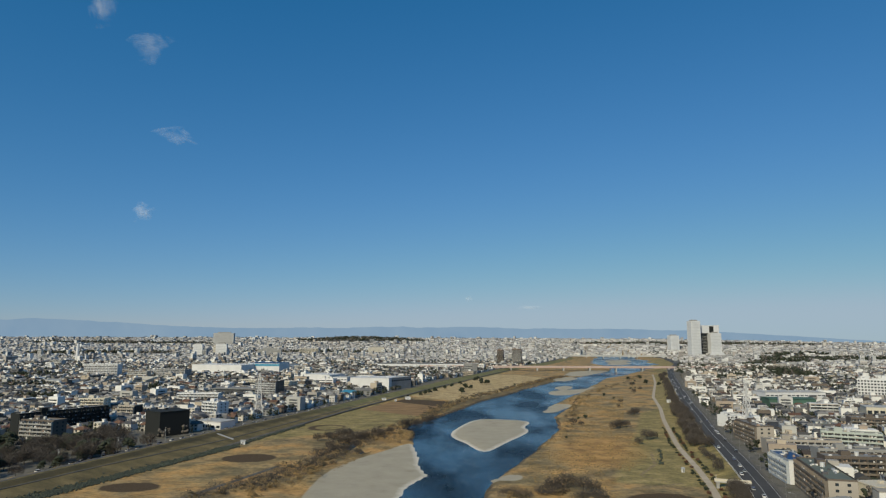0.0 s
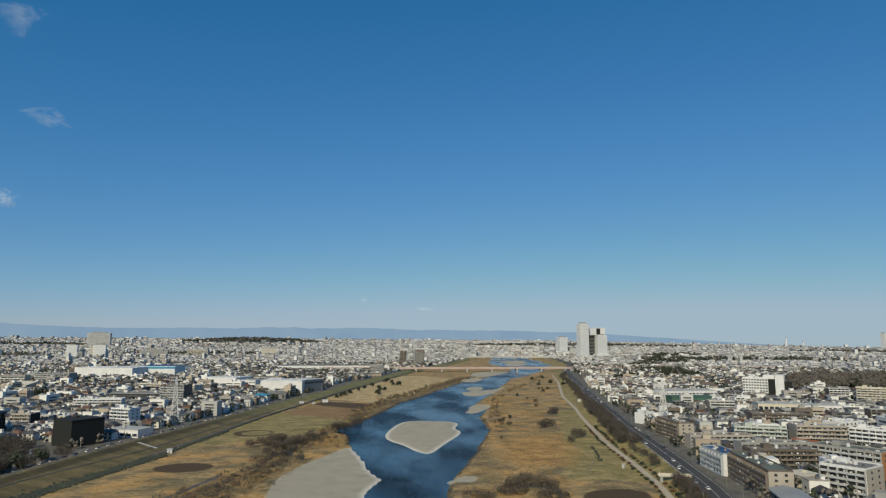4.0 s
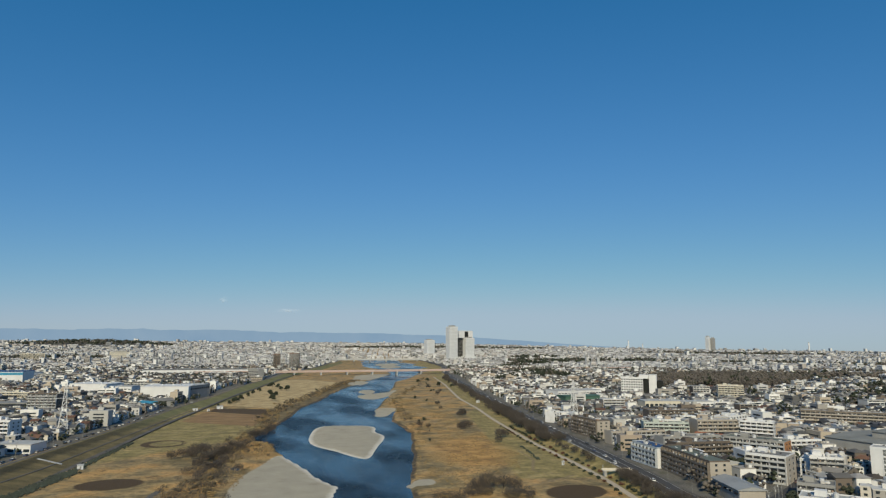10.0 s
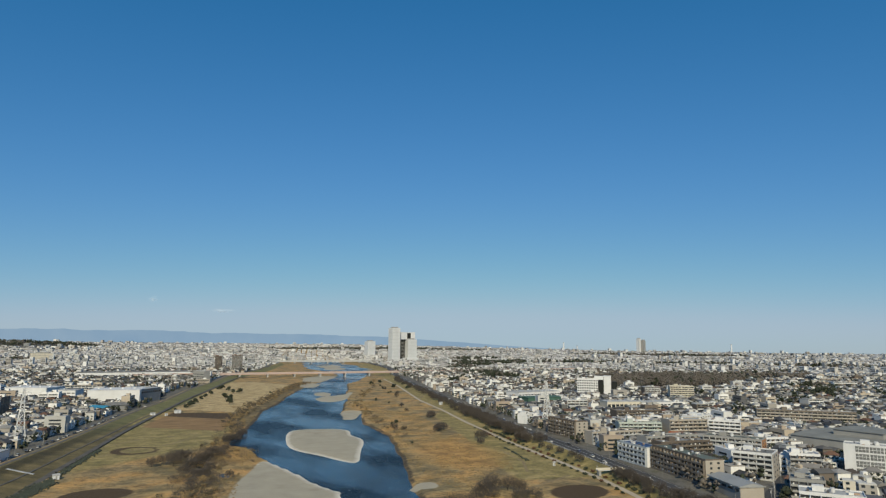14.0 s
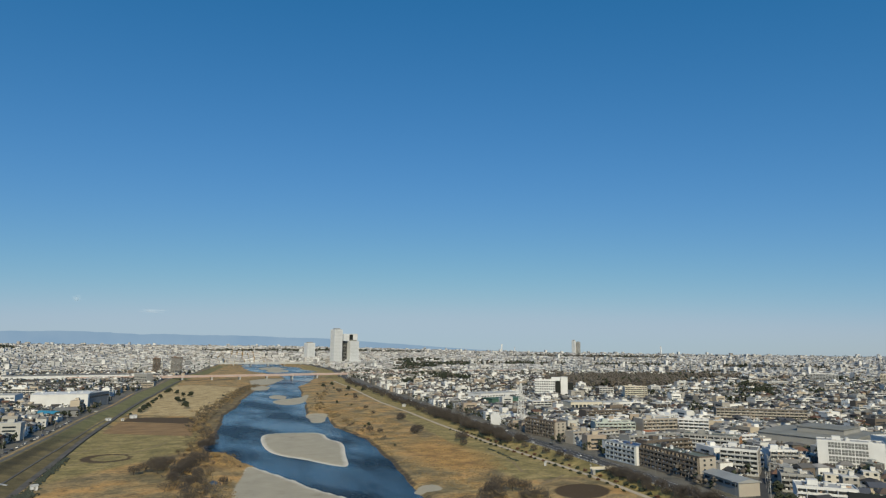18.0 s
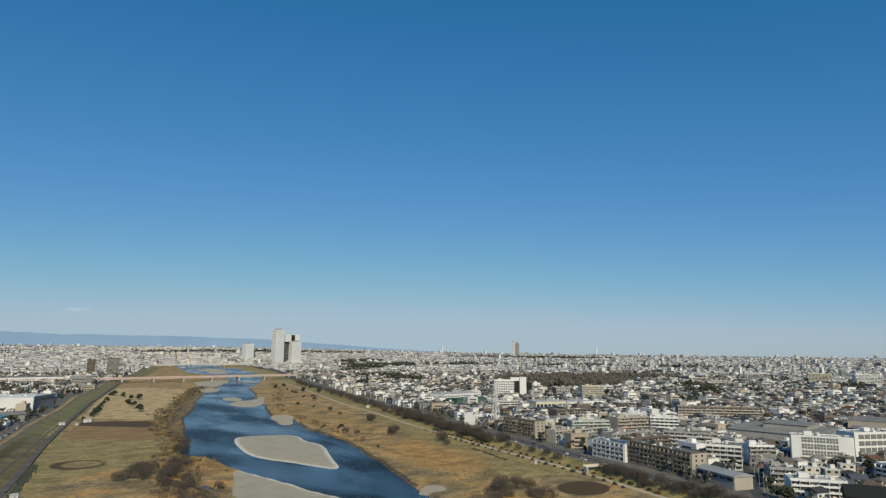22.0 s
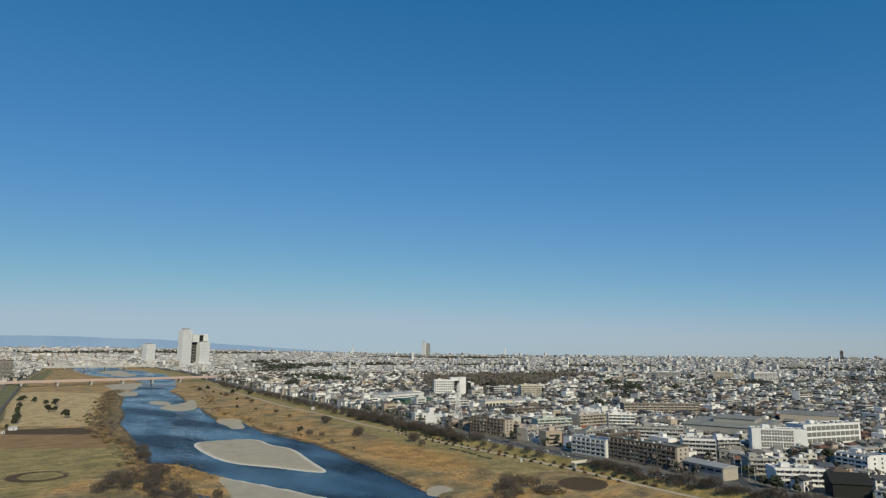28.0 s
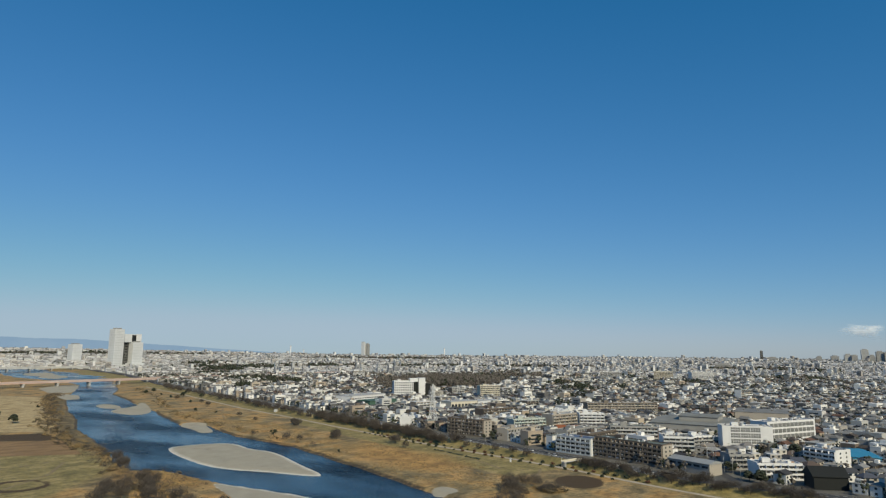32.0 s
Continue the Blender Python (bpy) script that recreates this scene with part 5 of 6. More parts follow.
def tree_model(kind, seed, h, r, label, name="tree", leaf=None):
    rnd = random.Random(seed)
    ob = root(name, pose(0, 0, -60), label, "tree" if "tree" in name else "bush")
    s = Shape()
    limbs(s, h, r, rnd, 6, 0.03 * h)
    part("trunk", s, BARK, ob)
    c = Shape()
    if kind == "bare":
        twiggy(c, (0, 0, 0), r, h, 900, rnd, 0, 0.26 * h, 0.011 * h)
        part("crown", c, TWIG, ob, "bare grey-brown twigs")
    else:
        leafy(c, (0, 0, h * 0.1), r, h * 0.78, 170, rnd, r * 0.24)
        part("crown", c, leaf or EVERGREEN, ob)
    return ob


def bush_model(seed, r, h, leaf, label):
    rnd = random.Random(seed)
    s = Shape()
    leafy(s, (0, 0, -0.1), r, h, 46, rnd, r * 0.34)
    ob = whole("bush", s, leaf, label, "bush", "clipped bushes along the path")
    return ob


def on_line(line, s):
    """The point at s metres along a line, and its direction."""
    for (ax, ay), (bx, by) in zip(line[:-1], line[1:]):
        n = math.hypot(bx - ax, by - ay)
        if s <= n:
            return ax + (bx - ax) * s / n, ay + (by - ay) * s / n, (bx - ax) / n, (by - ay) / n
        s -= n
    return (*line[-1], 0.0, 1.0)


def scatter_line(line, s0, s1, gap, off, jitter, rnd, models, smin=0.8, smax=1.2, group=""):
    s = s0
    while s < s1:
        x, y, dx, dy = on_line(line, s)
        o = off + rnd.uniform(-jitter, jitter)
        x, y = x + dy * o, y - dx * o
        ob = copy_thing(rnd.choice(models), pose(x, y, gz(x, y), 0, 0, rnd.uniform(0, 360)))
        k = rnd.uniform(smin, smax)
        ob.scale = (k, k, k * rnd.uniform(0.9, 1.1))
        tagged(ob, group=group)
        s += gap * rnd.uniform(0.75, 1.3)


def vegetation():
    rnd = random.Random(21)
    bare = [tree_model("bare", 31 + i, 7.5, 4.2, "bare cherry tree with fine grey-brown twigs", "bare_tree") for i in range(3)]
    green = [tree_model("leaf", 41 + i, 9, 4.0, "dark evergreen tree with a ragged crown") for i in range(3)]
    bushes = [bush_model(51 + i, 1.4, 1.6, lf, lb) for i, (lf, lb) in enumerate(((EVERGREEN, "small clipped dark green bush"), (RUSTBUSH, "small clipped russet bush"), (EVERGREEN, "small clipped dark green bush")))]
    # bare cherry trees on the slope between footpath and road
    scatter_line(ROAD, 672, 820, 3.8, -12.5, 3.0, rnd, bare, 0.55, 0.95, "cherry trees along the bank")
    scatter_line(ROAD, 868, 940, 14, -14, 3.0, rnd, bare, 0.5, 0.8, "cherry trees along the bank")
    scatter_line(ROAD, 948, 1200, 4.2, -15, 5.0, rnd, bare, 0.8, 1.25, "cherry trees along the bank")
    scatter_line(ROAD, 1200, 1420, 11, -16, 5.0, rnd, bare, 0.7, 1.2, "cherry trees along the bank")
    scatter_line(ROAD, 1420, 1900, 20, -16, 4.0, rnd, bare, 0.8, 1.3, "cherry trees along the bank")
    # bushes on both sides of the footpath
    scatter_line(PATHWAY, 180, 480, 8.5, 4.0, 0.6, rnd, bushes, 0.7, 1.3)
    scatter_line(PATHWAY, 200, 480, 9.5, -4.2, 0.6, rnd, bushes, 0.6, 1.2)
    # trees standing alone on the fields
    for x, y, k in ((29, 1099, 1.15), (22, 1110, 0.9), (34, 1112, 1.0), (-5, 1000, 1.2), (2, 1006, 0.9), (-11, 920, 1.2), (22, 1165, 1.0), (16, 1196, 1.1), (10, 1190, 1.0), (76, 1090, 0.5), (-62, 905, 0.9), (-56, 925, 0.9), (-50, 948, 1.0), (-66, 890, 0.7), (-80, 852, 0.6), (-38, 1000, 0.8), (-28, 1040, 0.8), (-15, 1085, 0.9), (305, 1132, 1.1), (317, 1099, 0.9), (184, 900, 0.6), (189, 862, 0.4), (115, 652, 0.55), (107, 645, 0.4), (77, 526, 0.3), (300, 1240, 0.9), (330, 1270, 1.0), (350, 1200, 0.8), (262, 1040, 0.4)):
        ob = copy_thing(rnd.choice(green), pose(x, y, gz(x, y), 0, 0, rnd.uniform(0, 360)))
        ob.scale = (k, k, k)
    for x, y, k in ((172, 688, 0.9), (166, 684, 0.7), (135, 592, 1.0), (142, 597, 0.8), (140, 524, 1.1), (147, 530, 0.8), (102, 602, 0.6), (60, 352, 1.0), (52, 356, 1.1), (44, 350, 1.0), (64, 346, 0.9), (127, 582, 0.9), (132, 590, 0.8), (128, 502, 0.7), (97, 614, 0.8), (173, 694, 0.9), (178, 702, 0.8), (186, 810, 0.7), (172, 760, 0.5), (-117, 503, 0.8), (-110, 508, 0.9), (-104, 500, 1.0), (-103, 520, 1.0), (-96, 514, 1.1), (-98, 528, 0.8), (-87, 506, 1.0), (-90, 498, 0.9), (-82, 512, 0.9), (-71, 526, 0.8), (-76, 532, 0.9), (-66, 546, 0.7), (-58, 592, 0.9), (-54, 600, 1.0), (-48, 610, 0.9), (-42, 632, 0.8), (-38, 640, 0.9), (-94, 456, 0.7), (-88, 462, 0.7), (-76, 449, 0.6), (-100, 470, 0.8), (-84, 480, 0.8), (-95, 488, 0.9), (240, 960, 0.8), (262, 1010, 0.7), (270, 1090, 0.9), (-296, 440, 1.3), (-285, 452, 1.2), (-278, 440, 1.2), (-272, 462, 1.3), (-290, 425, 1.2), (-280, 480, 1.1), (-268, 480, 1.2), (-275, 492, 1.1), (-284, 500, 1.2), (-270, 505, 1.0), (-290, 512, 1.1), (-262, 488, 0.9), (-280, 515, 1.0), (-266, 470, 1.1), (-292, 488, 1.0), (-305, 448, 1.0), (-262, 440, 0.9)):
        ob = copy_thing(rnd.choice(bare), pose(x, y, gz(x, y), 0, 0, rnd.uniform(0, 360)))
        ob.scale = (k, k, k)
    for x, y, k in ((-312, 430, 0.7), (-318, 420, 0.7), (-300, 415, 0.6), (196, 470, 0.55), (192, 458, 0.5), (188, 408, 0.5), (184, 398, 0.5), (182, 420, 0.4), (243, 247, 1.5), (118, 662, 0.35), (250, 1020, 0.5), (283, 1130, 0.6), (300, 1190, 0.5), (256, 238, 1.5), (259, 241, 1.3), (143, 240, 1.0), (147, 247, 0.8), (170, 262, 0.8), (178, 267, 0.7), (214, 345, 1.0), (220, 341, 0.9), (208, 348, 0.8), (216, 338, 0.9), (182, 340, 0.8), (186, 334, 0.8), (190, 342, 0.7)):
        ob = copy_thing(rnd.choice(green), pose(x, y, gz(x, y), 0, 0, rnd.uniform(0, 360)))
        ob.scale = (k, k, k)
    for _ in range(150):
        u, v = rnd.uniform(-54, 60), rnd.uniform(-80, 70)
        x, y = -298 + math.cos(-0.25) * u - math.sin(-0.25) * v, 405 + math.sin(-0.25) * u + math.cos(-0.25) * v
        ob = copy_thing(rnd.choice(bare if rnd.random() < 0.6 else green), pose(x, y, gz(x, y), 0, 0, rnd.uniform(0, 360)))
        k = rnd.uniform(0.7, 1.3)
        ob.scale = (k, k, k)
    # scrub thickets by the water
    sc, tw = Shape(), Shape()
    for line, width, n in (([(-140, 322), (-112, 372), (-98, 414), (-92, 462), (-80, 520), (-64, 580), (-44, 640), (-32, 690)], 13, 470), ([(-122, 330), (-96, 400), (-92, 480), (-80, 540)], 15, 280),
                           ([(-60, 500), (-52, 560)], 8, 12), ([(38, 352), (48, 344)], 8, 120), ([(56, 338), (66, 330)], 7, 110), ([(16, 345), (30, 335)], 5, 40),
                           ([(84, 560), (100, 660), (122, 740), (140, 860), (190, 980), (260, 1130), (360, 1390)], 8, 170), ([(-40, 690), (-24, 770), (18, 905), (58, 1010), (136, 1210), (200, 1350)], 12, 720)):
        tot = sum(math.hypot(b[0] - a[0], b[1] - a[1]) for a, b in zip(line[:-1], line[1:]))
        for _ in range(n):
            x, y, dx, dy = on_line(line, rnd.uniform(0, tot))
            o = rnd.gauss(0, width * 0.5)
            x, y = x + dy * o, y - dx * o
            z = gz(x, y)
            if z < WATER_Z + 0.4:
                continue
            k = rnd.uniform(0.8, 2.4)
            if rnd.random() < (0.62 if y < 680 else 0.38):
                twiggy(tw, (x, y, z - 0.4), k * 1.4, k * 2.3, 70, rnd, 0, 1.1, 0.08)
            else:
                leafy(sc, (x, y, z - 0.3), k * 1.3, k * 1.2, 22, rnd, k * 0.26, 0 if rnd.random() < 0.45 else 1)
    whole("scrub", sc, [WINTERLEAF, REED], "olive and straw-coloured scrub along the banks", "scrub", kind="stuff")
    whole("thicket", tw, TWIG, "bare brown thicket along the banks", "scrub", kind="stuff")
    # dry reeds over the flood plain
    rd = Shape()
    for poly, n in (([(30, 372), (70, 350), (120, 450), (150, 640), (210, 900), (150, 900), (110, 745), (84, 600), (40, 440)], 7000),
                    ([(-90, 350), (-130, 335), (-100, 420), (-62, 490), (-50, 560), (-60, 500)], 1300), ([(-58, 500), (-46, 520), (-47, 562), (-62, 572), (-80, 520)], 1000)):
        bx, by = [p[0] for p in poly], [p[1] for p in poly]
        px, py = np.random.RandomState(n).uniform(min(bx), max(bx), n * 3), np.random.RandomState(n + 1).uniform(min(by), max(by), n * 3)
        ok = inside(px, py, poly)
        px, py = px[ok][:n], py[ok][:n]
        pz = ground_z(px, py)
        for x, y, z in zip(px, py, pz):
            if z < WATER_Z + 0.5 or noise.noise((x * 0.05, y * 0.03, 2.0)) < -0.15:
                continue
            k = rnd.uniform(0.3, 0.8)
            rd.clump((x, y, z + 0.15), k, k * 0.55, 0, rnd, 4)
    whole("reeds", rd, REED, "golden dry reeds and tall grass", "reeds", kind="stuff")
    hd = Shape()
    for line, n, wid in (([(-226, 290), (-212, 335), (-196, 391), (-172, 475)], 5600, 2.3), ([(-173, 475), (-150, 590)], 700, 1.3), ([(136, 478), (128, 445)], 60, 0.8), ([(126, 440), (122, 425)], 30, 0.8)):
        tot = sum(math.hypot(b[0] - a[0], b[1] - a[1]) for a, b in zip(line[:-1], line[1:]))
        for _ in range(n):
            x, y, dx, dy = on_line(line, rnd.uniform(0, tot))
            o = rnd.gauss(0, wid)
            x, y = x + dy * o, y - dx * o
            k = rnd.uniform(0.35, 0.95)
            hd.clump((x, y, gz(x, y) + 0.35), k, k * 0.8, 0, rnd)
    whole("hedge", hd, HEDGE, "long dark hedge at the foot of the levee", "hedge", kind="stuff")
    # woods in the town
    wd = Shape()
    for cx, cy, a, b, t, share in FOREST:
        far = math.hypot(cx - EYE[0], cy - EYE[1]) > 1700
        n = int(a * b / (55 if far else 13))
        for _ in range(n):
            q, w = math.sqrt(rnd.random()), rnd.uniform(0, 6.283)
            u, v = a * q * math.cos(w), b * q * math.sin(w)
            x, y = cx + math.cos(t) * u - math.sin(t) * v, cy + math.sin(t) * u + math.cos(t) * v
            z, k, m = gz(x, y), rnd.uniform(3.0, 5.5) * (1.9 if far else 1.0), 0 if rnd.random() < share else 1
            hgt = (rnd.uniform(14, 24) if a * b > 4000 else rnd.uniform(9, 19)) * (1 - 0.3 * q) * (1.0 + 0.45 * noise.noise((x * 0.018, y * 0.018, 1.0)))
            for _ in range(3 if far else 10):
                e, g, b2 = k * (rnd.uniform(0.35, 0.62) if far else rnd.uniform(0.24, 0.46)), rnd.uniform(0, 6.283), rnd.uniform(0.1, 0.8) * k
                wd.clump((x + b2 * math.cos(g), y + b2 * math.sin(g), z + hgt * (0.98 - 0.5 * (b2 / k) ** 2 - rnd.uniform(0, 0.25))), e, e * 0.8, m, rnd, 4 if far else 5)
            if rnd.random() < 0.25 and not far:
                wd.tube((x, y, z - 1), (x, y, z + hgt * 0.6), 0.3, 0.2, 4, 2)
    whole("wood", wd, [EVERGREEN, TWIGWOOD, BARK], "dark winter woodland between the houses", "wood", kind="stuff", smooth=True)
    # garden trees among the houses
    gt = Shape()
    r = np.random.RandomState(77)
    for n, r0, r1, size in ((15000, 250, 1000, 1.05), (24000, 1000, 2000, 1.4), (14000, 2000, 4700, 2.2)):
        rr, aa = np.sqrt(r.uniform(r0 * r0, r1 * r1, n)), np.radians(r.uniform(-50, 95, n))
        x, y = EYE[0] + rr * np.sin(aa), EYE[1] + rr * np.cos(aa)
        dl, sl = seg_dist(x, y, LEVEE)
        dr, sr = seg_dist(x, y, ROAD)
        # gardens come in groups
        den = np.array([noise.noise((float(p) * 0.004, float(q) * 0.004, 5.0)) for p, q in zip(x, y)])
        ok = ((dl * sl < -14) | (dr * sr > 12)) & (den > r.uniform(-0.6, 0.5, n))
        x, y = x[ok], y[ok]
        for X, Y, Z in zip(x, y, ground_z(x, y)):
            if not free(X, Y, 2.4 if r1 < 1500 else 1.0) or in_forest(X, Y):
                continue
            k, m = size * rnd.uniform(1.2, 2.6), 0 if rnd.random() < 0.72 else 1
            hgt = size * rnd.uniform(4, 8)
            for _ in range(7 if r1 < 1500 else 4 if r1 < 3000 else 2):
                e = k * rnd.uniform(0.4, 0.8)
                gt.clump((X + rnd.uniform(-k, k) * 0.8, Y + rnd.uniform(-k, k) * 0.8, Z + hgt * rnd.uniform(0.35, 1.0)), e, e * 0.9, m, rnd, 5 if r1 < 1500 else 4)
    whole("garden_trees", gt, [EVERGREEN, TWIGWOOD], "dark garden trees scattered between houses", "trees", kind="stuff", smooth=True)
    for ob in (*bare, *green, *bushes):
        for o in (*ob.children_recursive, ob):
            bpy.data.objects.remove(o)


vegetation()


# ---- pylons, lamps, cars and small things ----
def pylon(x, y, h, base, label):
    z = gz(x, y)
    ob = root("pylon", pose(x, y, z, 0, 0, 12), label, "pylon")
    lev = [(0, base), (h * 0.3, base * 0.62), (h * 0.55, base * 0.4), (h * 0.8, base * 0.24), (h, base * 0.12)]
    cs = ((-1, -1), (1, -1), (1, 1), (-1, 1))
    for a, b in cs:
        s = Shape()
        for (z0, w0), (z1, w1) in zip(lev[:-1], lev[1:]):
            s.tube((a * w0 / 2, b * w0 / 2, z0), (a * w1 / 2, b * w1 / 2, z1), 0.32, 0.28, 4)
        part("leg", s, STEEL, ob)
    for (z0, w0), (z1, w1) in zip(lev[:-1], lev[1:]):
        k = 2
        for j in range(k):
            za, zb = z0 + (z1 - z0) * j / k, z0 + (z1 - z0) * (j + 1) / k
            wa, wb = w0 + (w1 - w0) * j / k, w0 + (w1 - w0) * (j + 1) / k
            for (a, b), (c, d) in zip(cs, cs[1:] + cs[:1]):
                for p, q in (((a * wa / 2, b * wa / 2, za), (c * wb / 2, d * wb / 2, zb)), ((c * wa / 2, d * wa / 2, za), (a * wb / 2, b * wb / 2, zb)), ((a * wb / 2, b * wb / 2, zb), (c * wb / 2, d * wb / 2, zb))):
                    part("brace", Shape().tube(p, q, 0.16, 0.16, 3), STEEL, ob)
    for zz, w in ((h * 0.72, 7.0), (h * 0.82, 6.0), (h * 0.92, 5.0)):
        s = Shape().tube((-w, 0, zz), (w, 0, zz), 0.2, 0.2, 4).tube((-w, 0, zz), (0, 0, zz + 1.6), 0.12, 0.12, 3).tube((w, 0, zz), (0, 0, zz + 1.6), 0.12, 0.12, 3)
        arm = part("cross_arm", s, STEEL, ob)
        for x in (-w, w):
            part("insulator", Shape().tube((x, 0, zz), (x, 0, zz - 1.6), 0.18, 0.18, 6), WHITE, arm, "white ceramic insulator")


pylon(-206, 632, 42, 8.5, "tall lattice steel pylon behind the levee")
pylon(232, 556, 42, 8.5, "tall pale lattice steel pylon among flats")


def car_model():
    ob = root("car", pose(0, 0, -60), "parked or driving car on the riverside road", "car", "cars on the road")
    b = Shape()
    prof = [(-2.1, 0.35), (2.1, 0.35), (2.1, 0.75), (1.15, 0.9), (-2.05, 0.95)]
    for w in (0.85,):
        n = len(prof)
        b.add([(x, -w, z) for x, z in prof] + [(x, w, z) for x, z in prof], [tuple(range(n)), tuple(range(2 * n - 1, n - 1, -1))] + [(i, n + i, n + (i + 1) % n, (i + 1) % n) for i in range(n)])
    part("body", b, CAR_PAINT, ob)
    c = Shape()
    prof = [(-1.9, 0.95), (1.1, 0.92), (0.45, 1.42), (-1.5, 1.45)]
    c.add([(x, -0.76, z) for x, z in prof] + [(x, 0.76, z) for x, z in prof], [(0, 1, 2, 3), (7, 6, 5, 4), (0, 4, 5, 1), (1, 5, 6, 2), (3, 7, 4, 0)])
    part("cabin_glass", c, GLASS, ob)
    part("roof", Shape().box(-0.52, 0, 1.45, 1.95, 1.5, 0.05), CAR_PAINT, ob)
    wm = Shape().tube((0, -0.1, 0), (0, 0.1, 0), 0.33, 0.33, 10).mesh("wheel", RUBBER)
    for x in (-1.3, 1.3):
        for y in (-0.8, 0.8):
            part("wheel", wm, None, ob).location = (x, y, 0.33)
    return ob


def cars():
    rnd, m = random.Random(8), car_model()
    for s in np.cumsum(np.random.RandomState(4).uniform(9, 38, 46)) + 640:
        x, y, dx, dy = on_line(ROAD, float(s))
        lane = rnd.choice((-4.6, -1.7, 1.7, 4.6))
        x, y = x + dy * lane, y - dx * lane
        copy_thing(m, pose(x, y, gz(x, y) + 0.1, 0, 0, math.degrees(math.atan2(dy, dx)) + (180 if lane > 0 else 0)))
    for s in np.cumsum(np.random.RandomState(6).uniform(6, 16, 40)) + 760:
        x, y, dx, dy = on_line(LEVEE, float(s))
        x, y = x - dy * 12.5, y + dx * 12.5
        copy_thing(m, pose(x, y, gz(x, y) + 0.05, 0, 0, math.degrees(math.atan2(dy, dx))))
    for o in (*m.children_recursive, m):
        bpy.data.objects.remove(o)


cars()


def lamps():
    ob = root("street_lamp", pose(0, 0, -60), "grey street lamp beside the road", "street lamp", "street lamps along the road")
    part("pole", Shape().tube((0, 0, -0.3), (0, 0, 9), 0.08, 0.05, 6), GREY, ob)
    part("arm", Shape().tube((0, 0, 9), (1.9, 0, 9.5), 0.05, 0.04, 5), GREY, ob)
    part("head", Shape().box(2.3, 0, 9.4, 0.9, 0.3, 0.18, bottom=True), LIGHTGREY, ob)
    for i in range(26):
        x, y, dx, dy = on_line(ROAD, 700 + i * 34)
        x, y = x + dy * 8.4, y - dx * 8.4
        copy_thing(ob, pose(x, y, gz(x, y), 0, 0, math.degrees(math.atan2(dx, -dy))))
    for o in (*ob.children_recursive, ob):
        bpy.data.objects.remove(o)


lamps()


def utility_poles():
    ob = root("utility_pole", pose(0, 0, -60), "grey concrete utility pole with cross arms", "utility pole", "utility poles in the streets")
    part("pole", Shape().tube((0, 0, -0.5), (0, 0, 10.6), 0.13, 0.09, 6), GREY, ob)
    part("cross_arm", Shape().box(0, 0, 10.1, 2.0, 0.14, 0.14, bottom=True).box(0, 0, 9.3, 1.6, 0.14, 0.14, bottom=True), GREY, ob)
    part("transformer", Shape().tube((0.35, 0, 8.0), (0.35, 0, 8.9), 0.28, 0.28, 8), LIGHTGREY, ob)
    rnd = random.Random(15)
    for i in range(58):
        if i < 14:
            x, y, dx, dy = on_line(LANE, 8 + i * 13)
            x, y = x + dy * 3.6, y - dx * 3.6
        elif i < 28:
            x, y, dx, dy = on_line(LEVEE, 790 + (i - 14) * 48)
            x, y = x - dy * 15, y + dx * 15
        else:
            x, y = rnd.uniform(200, 420), rnd.uniform(220, 560)
            if not free(x, y, 1.0):
                continue
        copy_thing(ob, pose(x, y, gz(x, y), 0, 0, rnd.uniform(0, 180)))
    for o in (*ob.children_recursive, ob):
        bpy.data.objects.remove(o)


utility_poles()


def guard_rail():
    rail = tagged(new("guard_rail"), "white steel guard rail along the river side of the road", "guard rail")
    s = Shape()
    for k in range(0, 760, 4):
        x, y, dx, dy = on_line(ROAD, 760 + k)
        s.box(x - dy * 6.9, y + dx * 6.9, gz(x - dy * 6.9, y + dx * 6.9) - 0.1, 0.15, 0.15, 1.1, math.atan2(dy, dx))
    part("posts", s, WHITE, rail)
    s = Shape()
    for k in range(0, 760, 8):
        x, y, dx, dy = on_line(ROAD, 764 + k)
        s.box(x - dy * 6.9, y + dx * 6.9, 3.75, 8.2, 0.08, 0.22, math.atan2(dy, dx), bottom=True)
    part("rail", s, LIGHTGREY, rail)


guard_rail()


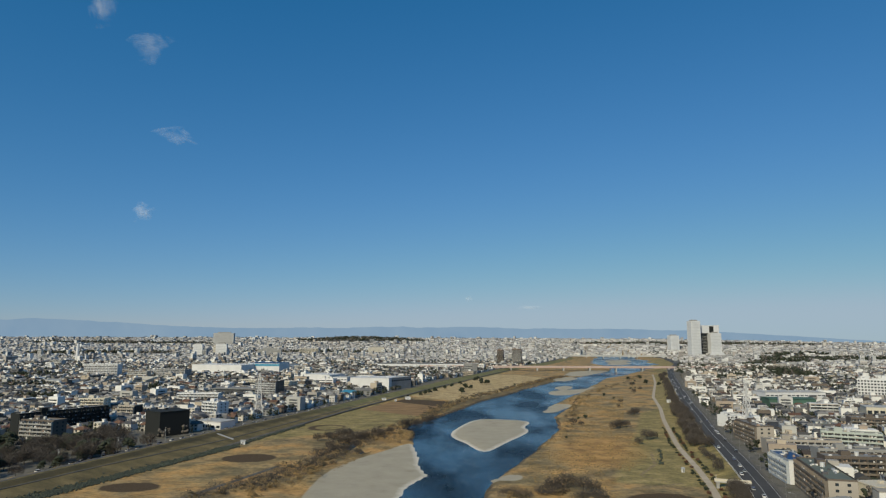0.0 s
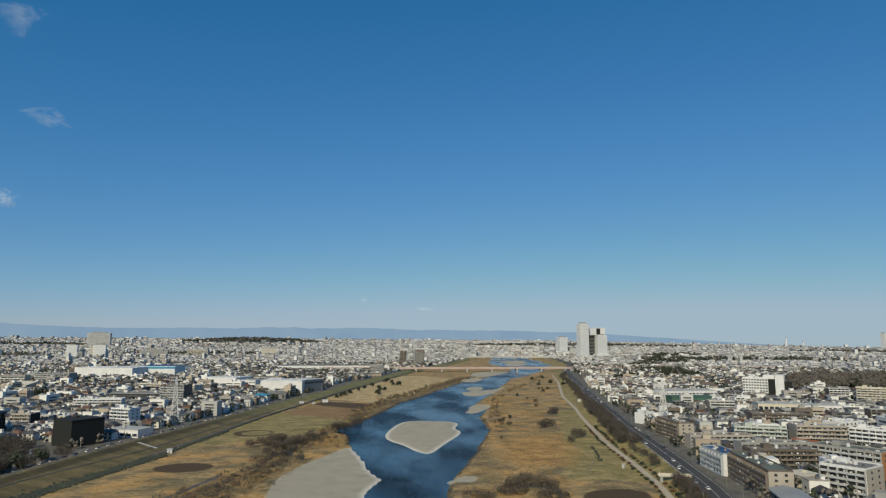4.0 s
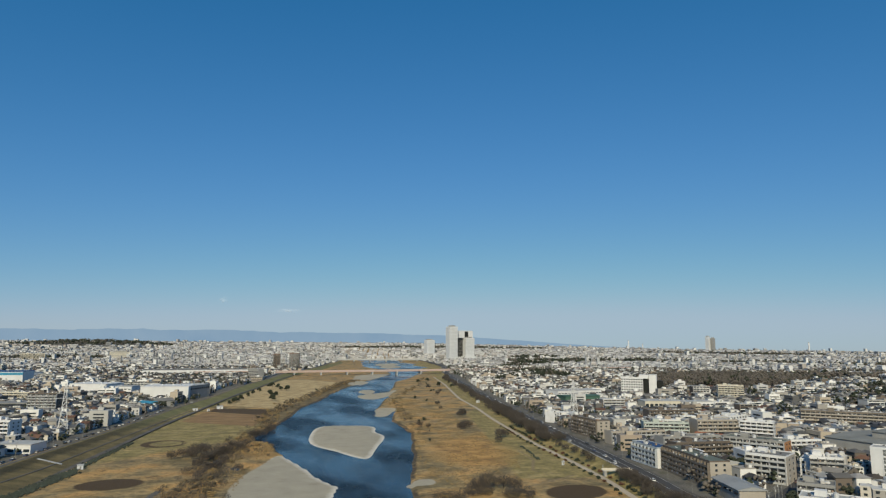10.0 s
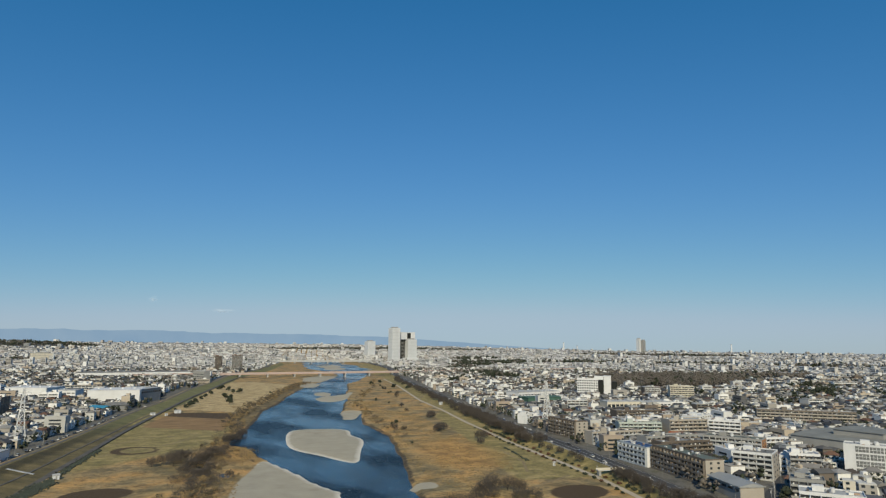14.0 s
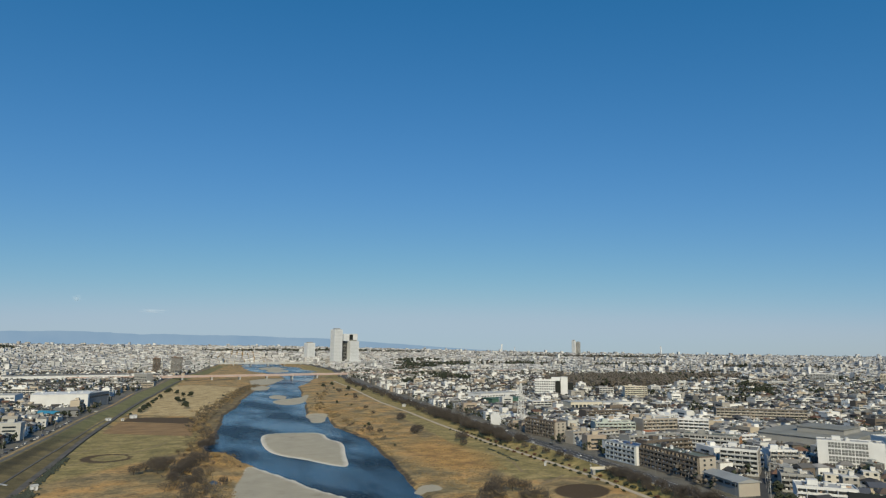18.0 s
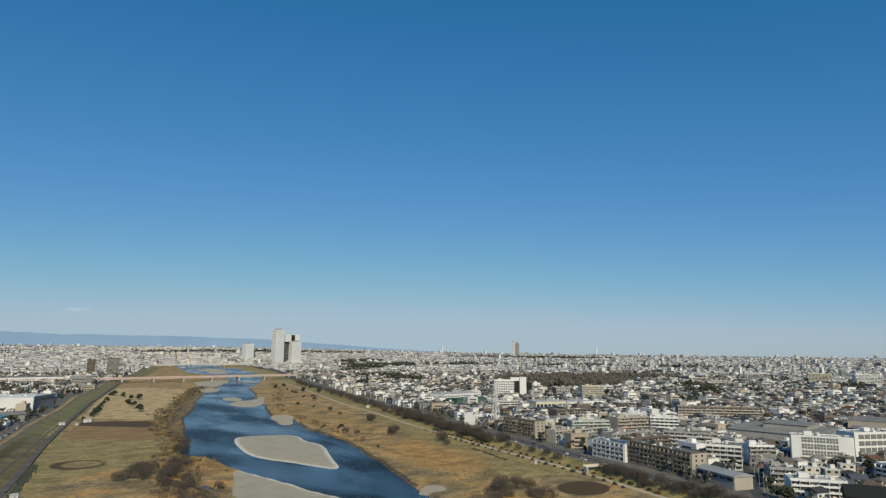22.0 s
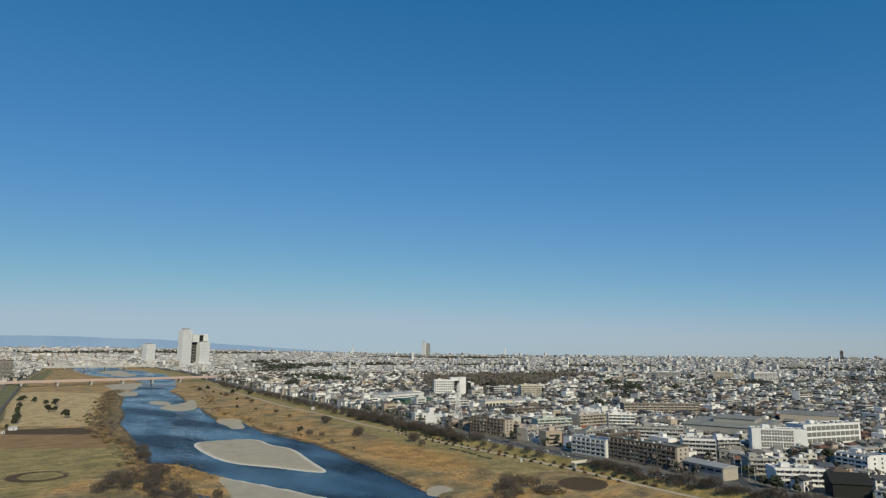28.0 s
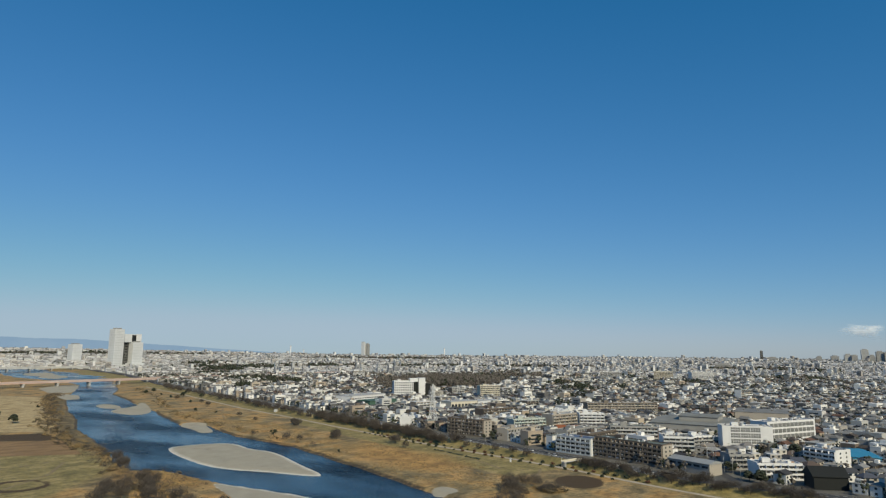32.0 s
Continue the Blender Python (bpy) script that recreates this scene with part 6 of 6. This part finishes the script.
def small_things():
    ob = root("slipway_bridge", pose(133, 362.5, 0, 0, 0, -16), "small concrete footbridge from road to field", "footbridge")
    part("deck", Shape().box(8, 0, 3.3, 18, 3.0, 0.5, bottom=True), LIGHTGREY, ob)
    for sgn in (-1, 1):
        part("parapet", Shape().box(8, sgn * 1.4, 3.8, 18, 0.2, 0.9, bottom=True), CREAM, ob)
    part("pier", Shape().box(0.6, 0, -1, 1.6, 2.6, 4.3), GREY, ob)
    part("post", Shape().tube((0, 1.8, 0), (0, 1.8, 6.5), 0.15, 0.1, 6), STEEL, ob)
    # The second entry is a hut shape that stands in for a white van.
    for x, y, lx, ly, h, lab in ((-169, 485, 3.2, 2.8, 2.5, "small white hut on the sports field"), (-106, 808, 5.0, 2.4, 2.0, "low white hut standing in for a van by the lane"), (-79, 838, 6.5, 4, 3, "small white field hut"), (-92, 814, 2.4, 2, 1.8, "tiny white field store"),
                                 (248, 822, 3.5, 3, 3, "small white kiosk on the bank"), (128, 402, 1.4, 1.2, 2.2, "small white booth beside the path")):
        hut = root("hut", pose(x, y, gz(x, y), 0, 0, 15), lab, "hut")
        part("wall", Shape().box(0, 0, -0.4, lx, ly, h + 0.4), WHITE, hut)
        part("roof", Shape().gable(0, 0, h, lx, ly, 0.8, 0, 0, 0.3, 0.12), LIGHTGREY, hut)
        part("door", Shape().box(0, -ly / 2 - 0.02, 0, 0.9, 0.1, 2.0), GREY, hut)
    ramp_ = root("levee_ramp", pose(-112, 897, 3.2, 0, 0, -20), "pale concrete ramp on the levee slope", "ramp")
    part("deck", Shape().box(8, 0, 0, 17, 3, 0.5, bottom=True), LIGHTGREY, ramp_)
    part("pier", Shape().box(15, 0, -3.4, 1.5, 2.4, 3.4), LIGHTGREY, ramp_)
    st = root("levee_stairs", pose(-196, 505, 4.4, 0, 12, -20), "pale concrete stairs down the levee", "stairs")
    for i in range(16):
        part("step", Shape().box(i * 1.0, 0, 0, 1.05, 2.0, 0.25), LIGHTGREY, st)


small_things()


# ---- clouds ----
CLOUDS = [(-2112, 3974, 866, 110, 100, 0.47, 0), (-2119, 3970, 2016, 340, 260, 0.62, 1), (-2400, 3829, 2207, 150, 250, 0.53, 2), (-1938, 4061, 1404, 280, 130, 0.59, 3),
          (2, 4413, 344, 70, 50, 0.62, 4), (431, 4383, 278, 230, 34, 0.60, 5), (4107, 481, 203, 190, 64, 0.44, 6)]


def clouds():
    """Thin sheets of cloud, ragged by noise and fading to their rims."""
    for x, y, z, a, h, thin, seed in CLOUDS:
        m = bpy.data.materials.new("cloud")
        m.use_nodes = True
        nt = m.node_tree
        p = nt.nodes["Principled BSDF"]
        p.inputs["Base Color"].default_value = (0.95, 0.95, 0.95, 1)
        p.inputs["Roughness"].default_value = 1.0
        tc, mp = nt.nodes.new("ShaderNodeTexCoord"), nt.nodes.new("ShaderNodeMapping")
        mp.inputs["Location"].default_value = (seed * 7.3, seed * 3.1, 0)
        mp.inputs["Scale"].default_value = (1.6, 1.6, 1.6)
        nt.links.new(tc.outputs["UV"], mp.inputs[0])
        n = node(nt, "ShaderNodeTexNoise", Scale=2.2, Detail=7, Roughness=0.62, Distortion=0.5)
        nt.links.new(mp.outputs[0], n.inputs["Vector"])
        rim, g = nt.nodes.new("ShaderNodeMapping"), nt.nodes.new("ShaderNodeTexGradient")
        g.gradient_type = "SPHERICAL"
        rim.inputs["Location"].default_value, rim.inputs["Scale"].default_value = (-1, -1, 0), (2, 2, 1)
        nt.links.new(tc.outputs["UV"], rim.inputs[0])
        nt.links.new(rim.outputs[0], g.inputs[0])
        v = mth(nt, "ADD", n.outputs["Fac"], mth(nt, "MULTIPLY", mth(nt, "SUBTRACT", g.outputs["Fac"], 0.45), 0.55))
        tr, mx = nt.nodes.new("ShaderNodeBsdfTransparent"), nt.nodes.new("ShaderNodeMixShader")
        nt.links.new(ramp(nt, v, [(thin, (0, 0, 0)), (min(thin + 0.36, 1), (0.27 if z > 400 else 0.6 if x > 3000 else 0.2,) * 3)]), mx.inputs[0])
        nt.links.new(tr.outputs[0], mx.inputs[1])
        nt.links.new(p.outputs[0], mx.inputs[2])
        nt.links.new(mx.outputs[0], nt.nodes["Material Output"].inputs[0])
        d = Vector((EYE[0] - x, EYE[1] - y, 0)).normalized()
        u = Vector((-d.y, d.x, 0))
        k, vs, uv, fs = 8, [], [], []
        for j in range(k + 1):
            for i in range(k + 1):
                s, t = i / k, j / k
                bulge = 30 * math.sin(math.pi * s) * math.sin(math.pi * t)
                q = Vector((x, y, z)) + u * a * (s - 0.5) * 2 + Vector((0, 0, h * (t - 0.5) * 2)) + d * bulge
                vs.append(tuple(q))
                uv.append((s, t))
        fs = [(j * (k + 1) + i, j * (k + 1) + i + 1, (j + 1) * (k + 1) + i + 1, (j + 1) * (k + 1) + i) for j in range(k) for i in range(k)]
        me = bpy.data.meshes.new("cloud")
        me.from_pydata(vs, [], fs)
        lay = me.uv_layers.new()
        for lp in me.loops:
            lay.data[lp.index].uv = uv[lp.vertex_index]
        me.materials.append(m)
        ob = tagged(new("backdrop_cloud", me), "small thin wisp of white cloud", "cloud", kind="structure")
        ob.visible_shadow = False


clouds()
